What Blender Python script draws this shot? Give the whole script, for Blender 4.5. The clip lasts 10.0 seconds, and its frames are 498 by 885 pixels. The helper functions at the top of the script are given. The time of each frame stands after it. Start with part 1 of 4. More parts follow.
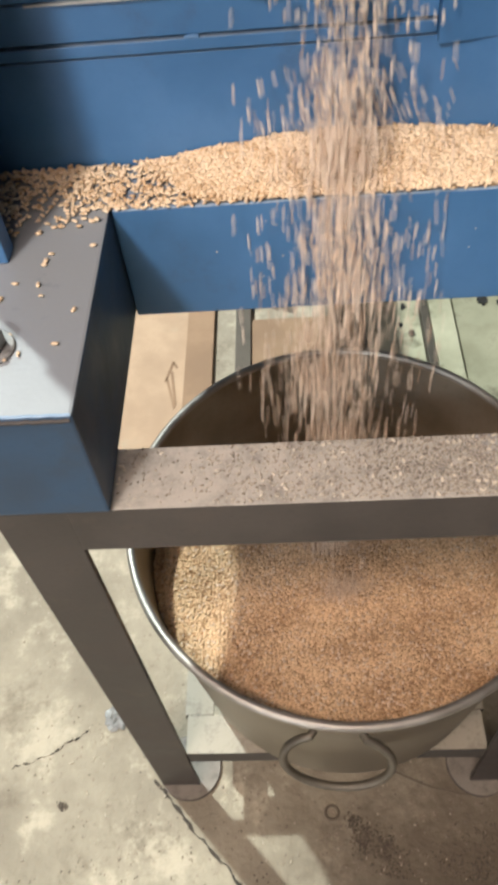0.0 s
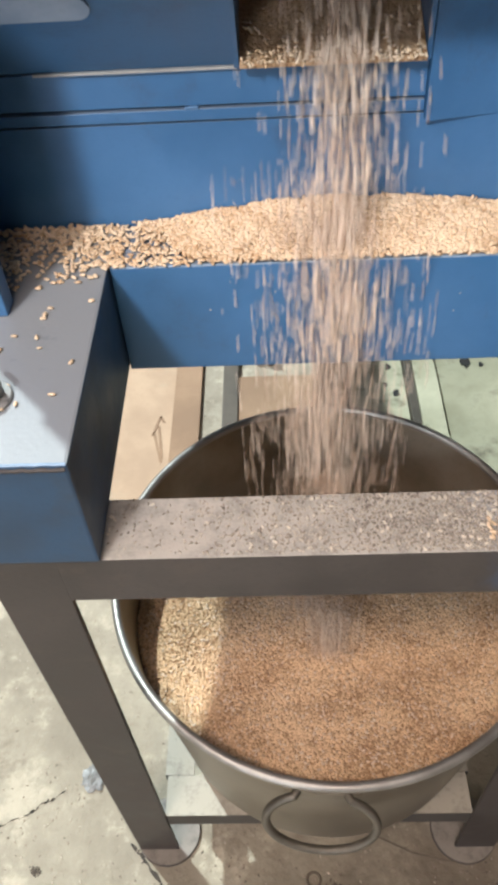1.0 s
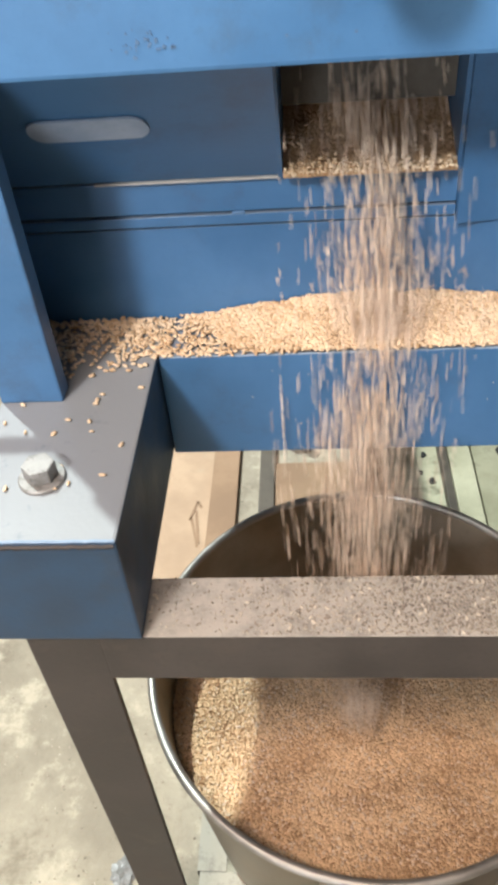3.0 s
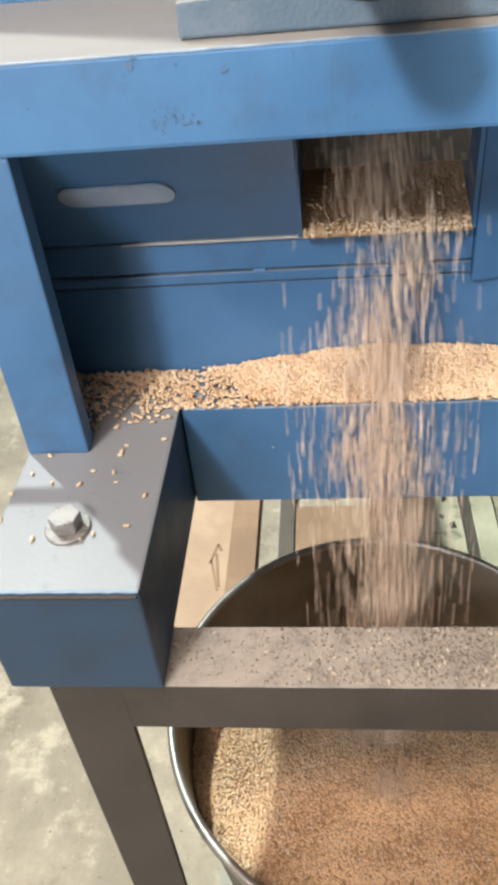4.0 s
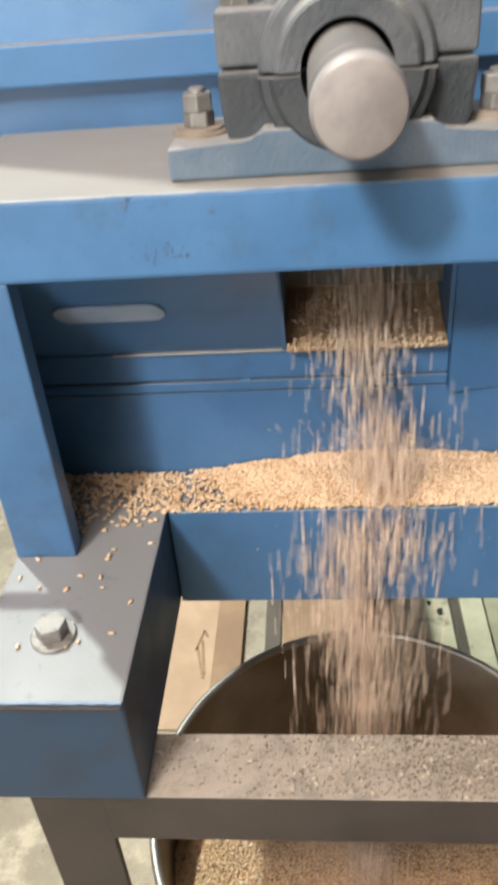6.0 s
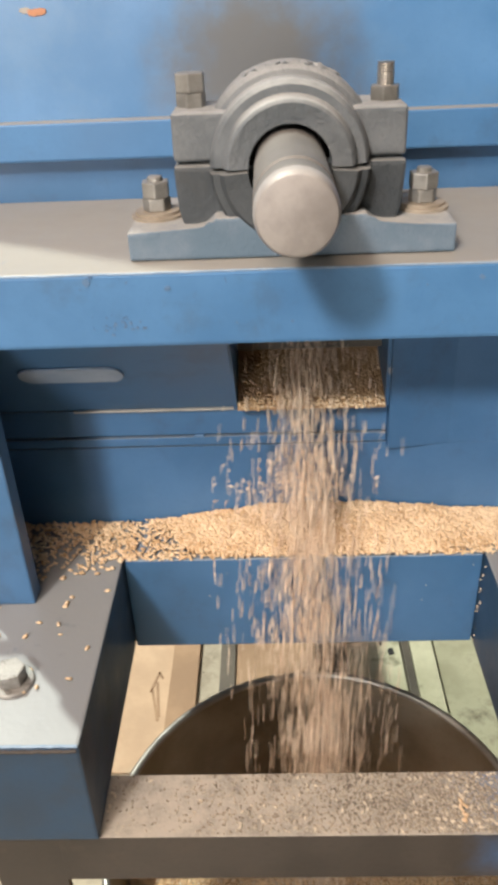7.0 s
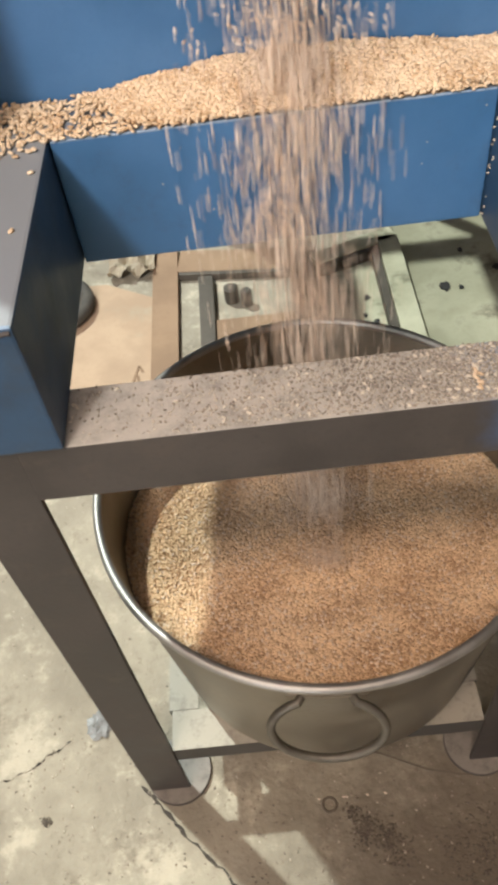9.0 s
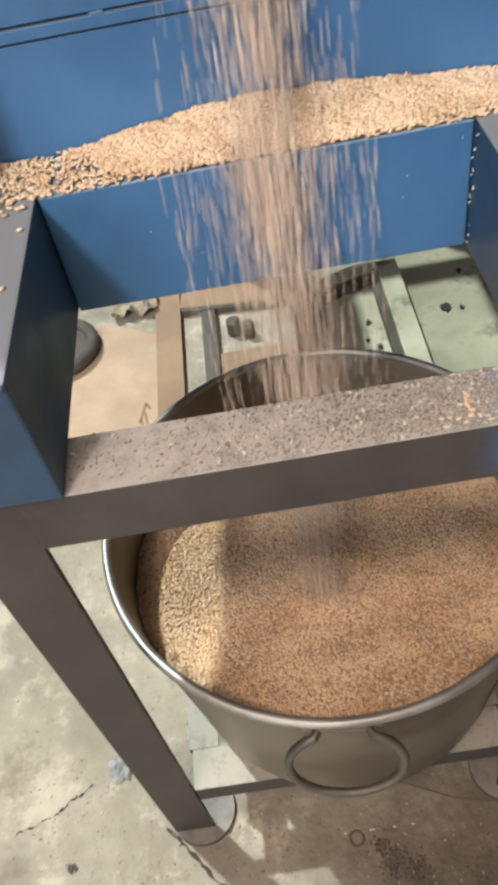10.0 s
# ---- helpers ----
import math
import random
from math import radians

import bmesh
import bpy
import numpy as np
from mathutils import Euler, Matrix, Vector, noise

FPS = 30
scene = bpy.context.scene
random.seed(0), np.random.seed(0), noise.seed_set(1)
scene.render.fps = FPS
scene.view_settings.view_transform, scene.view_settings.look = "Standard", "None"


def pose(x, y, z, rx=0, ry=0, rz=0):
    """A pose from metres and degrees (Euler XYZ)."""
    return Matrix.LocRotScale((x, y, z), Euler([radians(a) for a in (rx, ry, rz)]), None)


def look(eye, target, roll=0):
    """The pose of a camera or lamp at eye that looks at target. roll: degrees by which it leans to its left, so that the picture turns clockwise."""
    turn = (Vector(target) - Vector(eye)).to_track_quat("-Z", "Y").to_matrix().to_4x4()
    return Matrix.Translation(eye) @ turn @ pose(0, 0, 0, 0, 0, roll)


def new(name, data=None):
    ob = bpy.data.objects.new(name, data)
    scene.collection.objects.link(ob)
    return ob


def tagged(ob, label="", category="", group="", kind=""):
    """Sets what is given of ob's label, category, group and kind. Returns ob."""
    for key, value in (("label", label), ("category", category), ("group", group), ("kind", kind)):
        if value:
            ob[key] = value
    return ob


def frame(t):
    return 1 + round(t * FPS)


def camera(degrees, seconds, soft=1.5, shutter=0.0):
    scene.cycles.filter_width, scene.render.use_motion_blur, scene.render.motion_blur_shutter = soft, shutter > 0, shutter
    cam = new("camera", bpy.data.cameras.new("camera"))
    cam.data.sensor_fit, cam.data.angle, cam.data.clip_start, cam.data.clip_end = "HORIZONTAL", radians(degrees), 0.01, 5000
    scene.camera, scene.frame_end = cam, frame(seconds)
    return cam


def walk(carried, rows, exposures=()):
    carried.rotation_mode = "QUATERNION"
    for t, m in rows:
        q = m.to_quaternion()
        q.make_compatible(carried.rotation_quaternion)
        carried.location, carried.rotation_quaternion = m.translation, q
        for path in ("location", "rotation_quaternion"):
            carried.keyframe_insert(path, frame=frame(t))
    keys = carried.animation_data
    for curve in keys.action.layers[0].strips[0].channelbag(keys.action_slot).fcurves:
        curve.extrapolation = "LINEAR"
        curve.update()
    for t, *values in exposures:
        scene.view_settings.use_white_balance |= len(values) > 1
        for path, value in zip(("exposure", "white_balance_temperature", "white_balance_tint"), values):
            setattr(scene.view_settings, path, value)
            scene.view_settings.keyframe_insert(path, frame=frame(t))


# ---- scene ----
cam = camera(35.7, 10.0, soft=4.0, shutter=0.62)
PATH = [
    (0, (-0.033, -0.016, 1.31), (-0.155, 1.193, -0.279), -7.0),
    (0.5, (-0.034, -0.019, 1.313), (-0.127, 1.255, -0.225), -5.2),
    (1, (-0.038, -0.025, 1.317), (-0.112, 1.297, -0.181), -4.0),
    (1.5, (-0.042, -0.032, 1.319), (-0.113, 1.33, -0.143), -3.7),
    (2, (-0.046, -0.038, 1.322), (-0.142, 1.365, -0.1), -4.1),
    (2.5, (-0.043, -0.041, 1.325), (-0.172, 1.402, -0.053), -4.8),
    (4, (-0.041, -0.048, 1.347), (-0.247, 1.496, 0.094), -6.2),
    (4.5, (-0.039, -0.047, 1.354), (-0.265, 1.522, 0.134), -6.5),
    (5, (-0.038, -0.044, 1.357), (-0.265, 1.546, 0.166), -6.5),
    (5.5, (-0.037, -0.039, 1.358), (-0.251, 1.578, 0.202), -6.0),
    (6.8, (-0.028, -0.07, 1.419), (-0.111, 1.641, 0.388), -2.9),
    (7, (-0.026, -0.075, 1.416), (-0.089, 1.639, 0.388), -2.5),
    (7.5, (-0.031, -0.08, 1.357), (-0.06, 1.557, 0.209), -2.2),
    (8, (-0.036, -0.076, 1.269), (-0.067, 1.406, -0.074), -3.2),
    (8.5, (-0.031, -0.062, 1.225), (-0.071, 1.285, -0.254), -5.3),
    (9, (-0.029, -0.059, 1.236), (-0.086, 1.216, -0.304), -8.3),
    (9.5, (-0.029, -0.054, 1.242), (-0.106, 1.233, -0.287), -11.6),
    (10, (-0.014, -0.057, 1.244), (-0.1, 1.274, -0.246), -12.2),
]
walk(cam, [(t, look(eye, target, roll)) for t, eye, target, roll in PATH], [
    (0, -0.31, 5650, 10), (0.5, -0.24, 5450, 10), (1, -0.2, 5350, 10), (1.5, -0.18, 5400, 10), (2.5, -0.13, 5550, 10), (4.5, -0.25, 5700, 10), (5.5, -0.27, 5800, 10),
    (7, -0.28, 6050, 10), (7.5, -0.2, 6850, 10), (8, -0.18, 6950, 10), (8.5, -0.42, 6350, 10), (9, -0.35, 5700, 10), (9.5, -0.36, 5550, 10), (10, -0.35, 5500, 10)])

# ---- light: sun from behind, key lamp from in front, through added roof openings ----
SUN_TRAVEL = Vector((0.69, -0.74, -1.62)).normalized()
world = bpy.data.worlds.new("world")
scene.world = world
world.use_nodes = True
sky = world.node_tree.nodes.new("ShaderNodeTexSky")
sky.sky_type, sky.sun_disc = "NISHITA", False
sky.sun_elevation = math.asin(-SUN_TRAVEL.z)
sky.sun_rotation = math.atan2(-SUN_TRAVEL.x, -SUN_TRAVEL.y)
world.node_tree.links.new(sky.outputs[0], world.node_tree.nodes["Background"].inputs[0])
world.node_tree.nodes["Background"].inputs[1].default_value = 0.15

sun = new("sun", bpy.data.lights.new("sun", "SUN"))
sun.data.energy, sun.data.angle, sun.data.color = 4.6, radians(1.5), (0.98, 0.98, 0.80)
sun.matrix_world = look((-3, 3, 6), Vector((-3, 3, 6)) + SUN_TRAVEL)

# key lamp above an added narrow roof opening, from in front and to one side
roof_lamp = new("key_light", bpy.data.lights.new("key_light", "AREA"))
roof_lamp.data.shape, roof_lamp.data.size, roof_lamp.data.size_y = "RECTANGLE", 0.9, 0.9
roof_lamp.data.energy, roof_lamp.data.color = 860, (1.0, 0.92, 0.80)
roof_lamp.matrix_world = look((-2.85, -5.5, 6.7), (-0.03, 0.5, 1.0))

# workshop lamp under the roof, above the place where the camera stands
lamp_light = new("lamp_light", bpy.data.lights.new("lamp_light", "AREA"))
lamp_light.data.shape, lamp_light.data.size, lamp_light.data.size_y = "RECTANGLE", 1.4, 0.5
lamp_light.data.energy, lamp_light.data.color = 92, (1.0, 0.73, 0.52)
lamp_light.matrix_world = look((-0.7, -0.8, 3.26), (-0.7, -0.799, 0.0))

# fill lamp, added in an unseen doorway behind the camera to lift the shade
fill_lamp = new("fill_light", bpy.data.lights.new("fill_light", "AREA"))
fill_lamp.data.shape, fill_lamp.data.size, fill_lamp.data.size_y = "RECTANGLE", 1.8, 2.2
fill_lamp.data.energy, fill_lamp.data.color = 125, (1.0, 0.92, 0.82)
fill_lamp.matrix_world = look((-2.1, -4.95, 1.25), (-2.1, 0.0, 1.25))


# ---- materials ----
def material(name, dark, light, rough=(0.4, 0.6), metal=0.0, big=6.0, fine=180.0, bump=0.15, dust=None, dust_amount=0.0, island=0.0, stain=None, stain_amount=0.0, stain_scale=14.0, obj=0.0, dist=0.002, specks=None, spot=None):
    """Two scales of mottling, fine relief, optional dust on faces that look up, optional stains."""
    m = bpy.data.materials.new(name)
    m.use_nodes = True
    nt = m.node_tree
    n, link = nt.nodes, nt.links.new
    bsdf = n["Principled BSDF"]
    co = n.new("ShaderNodeTexCoord")

    def tex(scale, detail, rough_=0.6):
        t = n.new("ShaderNodeTexNoise")
        t.inputs["Scale"].default_value, t.inputs["Detail"].default_value, t.inputs["Roughness"].default_value = scale, detail, rough_
        link(co.outputs["Object"], t.inputs["Vector"])
        return t

    def mix(fac, a, b):
        x = n.new("ShaderNodeMix")
        x.data_type = "RGBA"
        for sock, val in ((x.inputs[0], fac), (x.inputs[6], a), (x.inputs[7], b)):
            if isinstance(val, (int, float)):
                sock.default_value = val
            elif isinstance(val, tuple):
                sock.default_value = (*val, 1)
            else:
                link(val, sock)
        return x.outputs[2]

    def ramp(val, lo, hi, out_lo=0.0, out_hi=1.0):
        r = n.new("ShaderNodeMapRange")
        r.interpolation_type = "SMOOTHSTEP"
        for k, v in zip(("From Min", "From Max", "To Min", "To Max"), (lo, hi, out_lo, out_hi)):
            r.inputs[k].default_value = v
        link(val, r.inputs["Value"])
        return r.outputs[0]

    def mul(a, b):
        x = n.new("ShaderNodeMath")
        x.operation = "MULTIPLY"
        for sock, val in zip(x.inputs, (a, b)):
            if isinstance(val, (int, float)):
                sock.default_value = val
            else:
                link(val, sock)
        return x.outputs[0]

    t_big, t_fine = tex(big, 6), tex(fine, 4)
    colour = mix(ramp(t_big.outputs[0], 0.35, 0.65), dark, light)
    colour = mix(mul(ramp(t_fine.outputs[0], 0.5, 0.75), 0.35), colour, dark)
    geo = n.new("ShaderNodeNewGeometry")
    if island:
        isl = geo.outputs["Random Per Island"]
        colour = mix(mul(ramp(isl, 0.0, 1.0), island), colour, light)
        low = ramp(isl, 0.0, 0.25, 1.0, 0.0)
        colour = mix(mul(low, island), colour, dark)
    if obj:
        info = n.new("ShaderNodeObjectInfo")
        colour = mix(mul(info.outputs["Random"], obj), colour, dark)
    rough_val = ramp(t_big.outputs[0], 0.3, 0.7, *rough)
    if stain:
        t_st = tex(stain_scale, 8, 0.7)
        fac = mul(ramp(t_st.outputs[0], 0.52, 0.68), stain_amount)
        colour = mix(fac, colour, stain)
    if specks:
        t_sp = tex(55, 3, 0.5)
        colour = mix(mul(ramp(t_sp.outputs[0], 0.69, 0.76), 0.6), colour, specks)
        t_pale = tex(9, 7, 0.7)
        colour = mix(mul(ramp(t_pale.outputs[0], 0.52, 0.64), 0.75), colour, tuple(min(1, v * 1.35) for v in light))
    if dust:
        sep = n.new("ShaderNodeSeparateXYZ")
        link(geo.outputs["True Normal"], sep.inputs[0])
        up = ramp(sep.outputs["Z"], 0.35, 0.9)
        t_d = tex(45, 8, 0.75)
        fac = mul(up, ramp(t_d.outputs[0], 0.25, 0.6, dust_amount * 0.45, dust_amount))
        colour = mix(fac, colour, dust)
    if spot:
        # a round spot with a ragged edge: centre, radius, colour
        dist_ = n.new("ShaderNodeVectorMath")
        dist_.operation = "DISTANCE"
        link(co.outputs["Object"], dist_.inputs[0])
        dist_.inputs[1].default_value = spot[0]
        t_wob = tex(25, 5)
        add = n.new("ShaderNodeMath")
        add.operation = "MULTIPLY_ADD"
        link(t_wob.outputs[0], add.inputs[0])
        add.inputs[1].default_value = spot[1] * 0.9
        link(dist_.outputs["Value"], add.inputs[2])
        colour = mix(mul(ramp(add.outputs[0], spot[1] * 0.75, spot[1] * 1.6, 1.0, 0.0), 0.9), colour, spot[2])
    link(colour, bsdf.inputs["Base Color"])
    link(rough_val, bsdf.inputs["Roughness"])
    bsdf.inputs["Metallic"].default_value = metal
    if bump:
        b = n.new("ShaderNodeBump")
        b.inputs["Strength"].default_value, b.inputs["Distance"].default_value = bump, dist
        link(t_fine.outputs[0], b.inputs["Height"])
        link(b.outputs[0], bsdf.inputs["Normal"])
    return m


BLUE = material("blue_paint", (0.050, 0.132, 0.27), (0.067, 0.162, 0.325), (0.32, 0.5), big=9, fine=260, bump=0.06, dust=(0.42, 0.41, 0.38), dust_amount=0.5, stain=(0.05, 0.07, 0.10), stain_amount=0.35, stain_scale=10)
BLUE_GREASE = material("greasy_blue_paint", (0.058, 0.160, 0.335), (0.076, 0.198, 0.40), (0.32, 0.5), big=9, fine=260, bump=0.06, stain=(0.10, 0.20, 0.34), stain_amount=0.4, stain_scale=6, spot=((-0.025, 0.662, 1.345), 0.105, (0.085, 0.08, 0.07)))
# worn blue darkened so that the shade on the rail ends is in the paint
BLUE_RAIL = material("worn_shaded_blue", (0.020, 0.046, 0.088), (0.031, 0.070, 0.132), (0.34, 0.55), big=14, fine=240, bump=0.08, dust=(0.24, 0.25, 0.262), dust_amount=1.5, stain=(0.035, 0.042, 0.05), stain_amount=0.5, stain_scale=9)
BLUE_TOP = material("dusty_blue_paint", (0.058, 0.160, 0.335), (0.076, 0.198, 0.40), (0.35, 0.55), big=9, fine=260, bump=0.06, dust=(0.29, 0.275, 0.25), dust_amount=1.6, stain=(0.05, 0.08, 0.12), stain_amount=0.3, stain_scale=16)
STAND = material("brown_grey_steel", (0.040, 0.033, 0.030), (0.070, 0.058, 0.050), (0.45, 0.65), big=8, fine=200, bump=0.1, dust=(0.27, 0.24, 0.205), dust_amount=1.0, stain=(0.09, 0.07, 0.055), stain_amount=0.4, stain_scale=20)
STAND_TOP = material("brown_grey_beam", (0.040, 0.033, 0.030), (0.070, 0.058, 0.050), (0.45, 0.65), big=8, fine=200, bump=0.1, dust=(0.50, 0.455, 0.39), dust_amount=1.0, stain=(0.09, 0.07, 0.055), stain_amount=0.4, stain_scale=20, spot=((0.215, 0.34, 0.81), 0.10, (0.055, 0.155, 0.36)))
SHELF = material("dusty_grey_steel", (0.05, 0.045, 0.04), (0.08, 0.07, 0.06), (0.5, 0.7), dust=(0.42, 0.385, 0.31), dust_amount=1.1)
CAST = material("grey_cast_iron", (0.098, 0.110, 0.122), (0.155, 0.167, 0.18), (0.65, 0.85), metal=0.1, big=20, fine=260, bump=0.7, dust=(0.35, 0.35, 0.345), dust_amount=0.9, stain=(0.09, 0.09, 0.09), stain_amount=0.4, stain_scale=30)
# darker copy of CAST: shade on the lower half is put into the colour
CAST_DARK = material("greasy_shaded_iron", (0.036, 0.043, 0.050), (0.066, 0.074, 0.082), (0.5, 0.75), metal=0.1, big=20, fine=260, bump=0.6, dust=(0.30, 0.30, 0.29), dust_amount=0.7, stain=(0.045, 0.045, 0.045), stain_amount=0.5, stain_scale=25)
CAST_BLUE = material("blue_grey_cast_iron", (0.10, 0.15, 0.205), (0.16, 0.205, 0.26), (0.55, 0.75), big=22, fine=300, bump=0.5, dust=(0.42, 0.40, 0.37), dust_amount=0.8)
STEEL = material("bare_steel", (0.20, 0.195, 0.18), (0.34, 0.33, 0.31), (0.35, 0.55), metal=0.6, big=30, fine=400, bump=0.1, dust=(0.36, 0.33, 0.29), dust_amount=0.5)
STEEL_TAN = material("dusty_tan_steel", (0.26, 0.22, 0.17), (0.38, 0.33, 0.27), (0.5, 0.7), metal=0.2, big=40, fine=300, bump=0.3)
SHAFT = material("ground_steel_shaft", (0.125, 0.114, 0.107), (0.185, 0.172, 0.163), (0.5, 0.7), metal=0.25, big=25, fine=200, bump=0.08, dust=(0.165, 0.15, 0.138), dust_amount=0.6)
SHAFT_END = material("pale_shaft_end", (0.24, 0.22, 0.21), (0.34, 0.315, 0.30), (0.4, 0.6), metal=0.2, big=30, fine=220, bump=0.06)
POT = material("stainless_steel", (0.23, 0.205, 0.16), (0.34, 0.305, 0.245), (0.38, 0.55), metal=0.8, big=7, fine=120, bump=0.03, stain=(0.30, 0.26, 0.20), stain_amount=0.5, stain_scale=8)
BAR = material("dull_steel_bar", (0.125, 0.112, 0.09), (0.19, 0.17, 0.138), (0.45, 0.6), metal=0.75, big=25, fine=160, bump=0.05)
BOLT = material("worn_bolt_steel", (0.24, 0.23, 0.215), (0.36, 0.35, 0.335), (0.45, 0.65), metal=0.35, big=60, fine=400, bump=0.3, stain=(0.07, 0.06, 0.055), stain_amount=0.6, stain_scale=90)
SPOUT = material("dusty_brown_plate", (0.085, 0.074, 0.06), (0.125, 0.11, 0.09), (0.7, 0.9), big=30, fine=200, bump=0.3)
SLOT = material("painted_light_strip", (0.27, 0.35, 0.47), (0.36, 0.44, 0.56), (0.4, 0.6), big=30)
LEDGE = material("dusty_edge", (0.34, 0.32, 0.29), (0.45, 0.42, 0.38), (0.7, 0.9), big=40)
CHIP = material("chipped_paint", (0.075, 0.15, 0.27), (0.11, 0.19, 0.32), (0.6, 0.8), fine=500, bump=0.4)
RIM = material("bright_steel_rim", (0.33, 0.31, 0.28), (0.44, 0.42, 0.385), (0.40, 0.55), metal=0.8, big=20, fine=120, bump=0.05)
EDGE = material("worn_paint_edge", (0.17, 0.25, 0.36), (0.26, 0.34, 0.45), (0.4, 0.6), big=60)
RUST_CHIP = material("orange_rust", (0.36, 0.14, 0.07), (0.48, 0.24, 0.14), (0.7, 0.9), fine=300, bump=0.4)
RUST = material("rusty_weld", (0.045, 0.036, 0.032), (0.085, 0.062, 0.05), (0.6, 0.8), fine=400, bump=0.6)
# near-black: shade in gaps put into colour, also used for dirt lumps
DARK = material("gap_shade_and_dirt", (0.02, 0.02, 0.02), (0.04, 0.035, 0.03), (0.7, 0.9))
GRAIN = material("wheat", (0.52, 0.335, 0.175), (0.80, 0.625, 0.42), (0.32, 0.5), big=30, fine=500, bump=0.1, island=0.75)
# redder copy of the wheat: warm shade in the pot put into the colour
GRAIN_POT = material("warm_shaded_wheat", (0.40, 0.222, 0.105), (0.88, 0.65, 0.40), (0.28, 0.45), big=12, fine=500, bump=0.1, island=0.85)
# paler copy of the wheat: glare on the kernels is put into the colour
GRAIN_FALL = material("glare_paled_wheat", (0.47, 0.315, 0.20), (0.86, 0.715, 0.57), (0.3, 0.5), big=30, fine=500, bump=0.0, island=0.9)
HUSK = material("dark_husk", (0.15, 0.125, 0.10), (0.34, 0.28, 0.22), (0.7, 0.9), island=0.8, bump=0)
GRAIN_BED = material("wheat_bed", (0.50, 0.30, 0.15), (0.66, 0.44, 0.25), (0.6, 0.8), big=90, fine=320, bump=0.9, dist=0.004)
PALE_KERNEL = material("pale_kernel", (0.42, 0.36, 0.28), (0.74, 0.66, 0.53), (0.5, 0.7), island=0.8, bump=0)
CHAFF = material("chaff_dust", (0.17, 0.14, 0.11), (0.56, 0.49, 0.39), (0.7, 0.9), island=0.8, bump=0)
DIRT = material("dark_dirt", (0.09, 0.073, 0.055), (0.16, 0.13, 0.097), (0.8, 0.95), big=40, fine=200, bump=0.5, island=0.4)
CRACK = material("dark_crack", (0.035, 0.029, 0.023), (0.075, 0.062, 0.048), (0.8, 0.95), big=60, fine=300, bump=0)
PLASTIC = material("pale_plastic", (0.20, 0.20, 0.19), (0.26, 0.26, 0.255), (0.35, 0.5), big=40)
# the brown spot is floor dirt with the shade there painted in
CONCRETE = material("dusty_concrete", (0.285, 0.25, 0.188), (0.43, 0.385, 0.295), (0.75, 0.95), big=4.5, fine=75, bump=0.5, stain=(0.17, 0.14, 0.10), stain_amount=0.6, stain_scale=8, dist=0.008, specks=(0.10, 0.085, 0.06), spot=((0.20, 0.08, 0.0), 0.33, (0.135, 0.108, 0.078)))
WALL = material("plaster_wall", (0.66, 0.64, 0.58), (0.76, 0.74, 0.68), (0.8, 0.95), big=2, fine=30)
ROOF = material("roof_sheet", (0.52, 0.51, 0.48), (0.62, 0.61, 0.58), (0.5, 0.7), big=2, fine=30)
CARD = material("tan_cardboard", (0.41, 0.29, 0.19), (0.52, 0.38, 0.255), (0.75, 0.9), big=5, fine=90, bump=0.1, stain=(0.42, 0.37, 0.27), stain_amount=0.6, stain_scale=4)
CARD_EDGE = material("brown_cardboard_edge", (0.27, 0.175, 0.105), (0.35, 0.235, 0.145), (0.75, 0.9), big=6, fine=90)
PAPER = material("tan_paper", (0.33, 0.27, 0.19), (0.42, 0.36, 0.26), (0.6, 0.8), big=30)
# darker than PALE, with larger brown blotches
DULL_SHEET = material("dull_green_sheet", (0.31, 0.295, 0.195), (0.46, 0.44, 0.31), (0.6, 0.85), big=5, fine=60, bump=0.15, stain=(0.12, 0.105, 0.07), stain_amount=0.9, stain_scale=5)
PALE = material("pale_green_board", (0.44, 0.42, 0.285), (0.57, 0.55, 0.395), (0.6, 0.85), big=7, fine=60, bump=0.15, stain=(0.14, 0.13, 0.08), stain_amount=0.85, stain_scale=9)
TYRE = material("worn_rubber", (0.055, 0.05, 0.042), (0.10, 0.09, 0.075), (0.7, 0.9), big=20, fine=90)
GREY = material("grey_painted_metal", (0.065, 0.054, 0.041), (0.11, 0.092, 0.07), (0.5, 0.7), big=8, fine=90)


# ---- mesh helpers ----
def finish(name, bm, mat, smooth=False):
    bmesh.ops.recalc_face_normals(bm, faces=bm.faces)
    me = bpy.data.meshes.new(name)
    bm.to_mesh(me)
    bm.free()
    me.materials.append(mat)
    if smooth:
        for p in me.polygons:
            p.use_smooth = True
        me.set_sharp_from_angle(angle=radians(35))
    return new(name, me)


def part(name, bm, mat, parent=None, label="", smooth=False):
    ob = finish(name, bm, mat, smooth)
    if parent:
        ob.parent = parent
    if label:
        ob["label"] = label
    return ob


def thing(name, label, category, group="", kind=""):
    return tagged(new(name), label, category, group, kind)


def box(x0, x1, y0, y1, z0, z1, bevel=0.0, bm=None, segments=2):
    own = bmesh.new()
    bmesh.ops.create_cube(own, size=1.0)
    for v in own.verts:
        v.co = Vector(((x0 + x1) / 2 + v.co.x * (x1 - x0), (y0 + y1) / 2 + v.co.y * (y1 - y0), (z0 + z1) / 2 + v.co.z * (z1 - z0)))
    if bevel:
        bmesh.ops.bevel(own, geom=own.edges[:], offset=bevel, segments=segments, profile=0.6, affect="EDGES")
    if bm is None:
        return own
    me = bpy.data.meshes.new("tmp")
    own.to_mesh(me)
    own.free()
    bm.from_mesh(me)
    bpy.data.meshes.remove(me)
    return bm


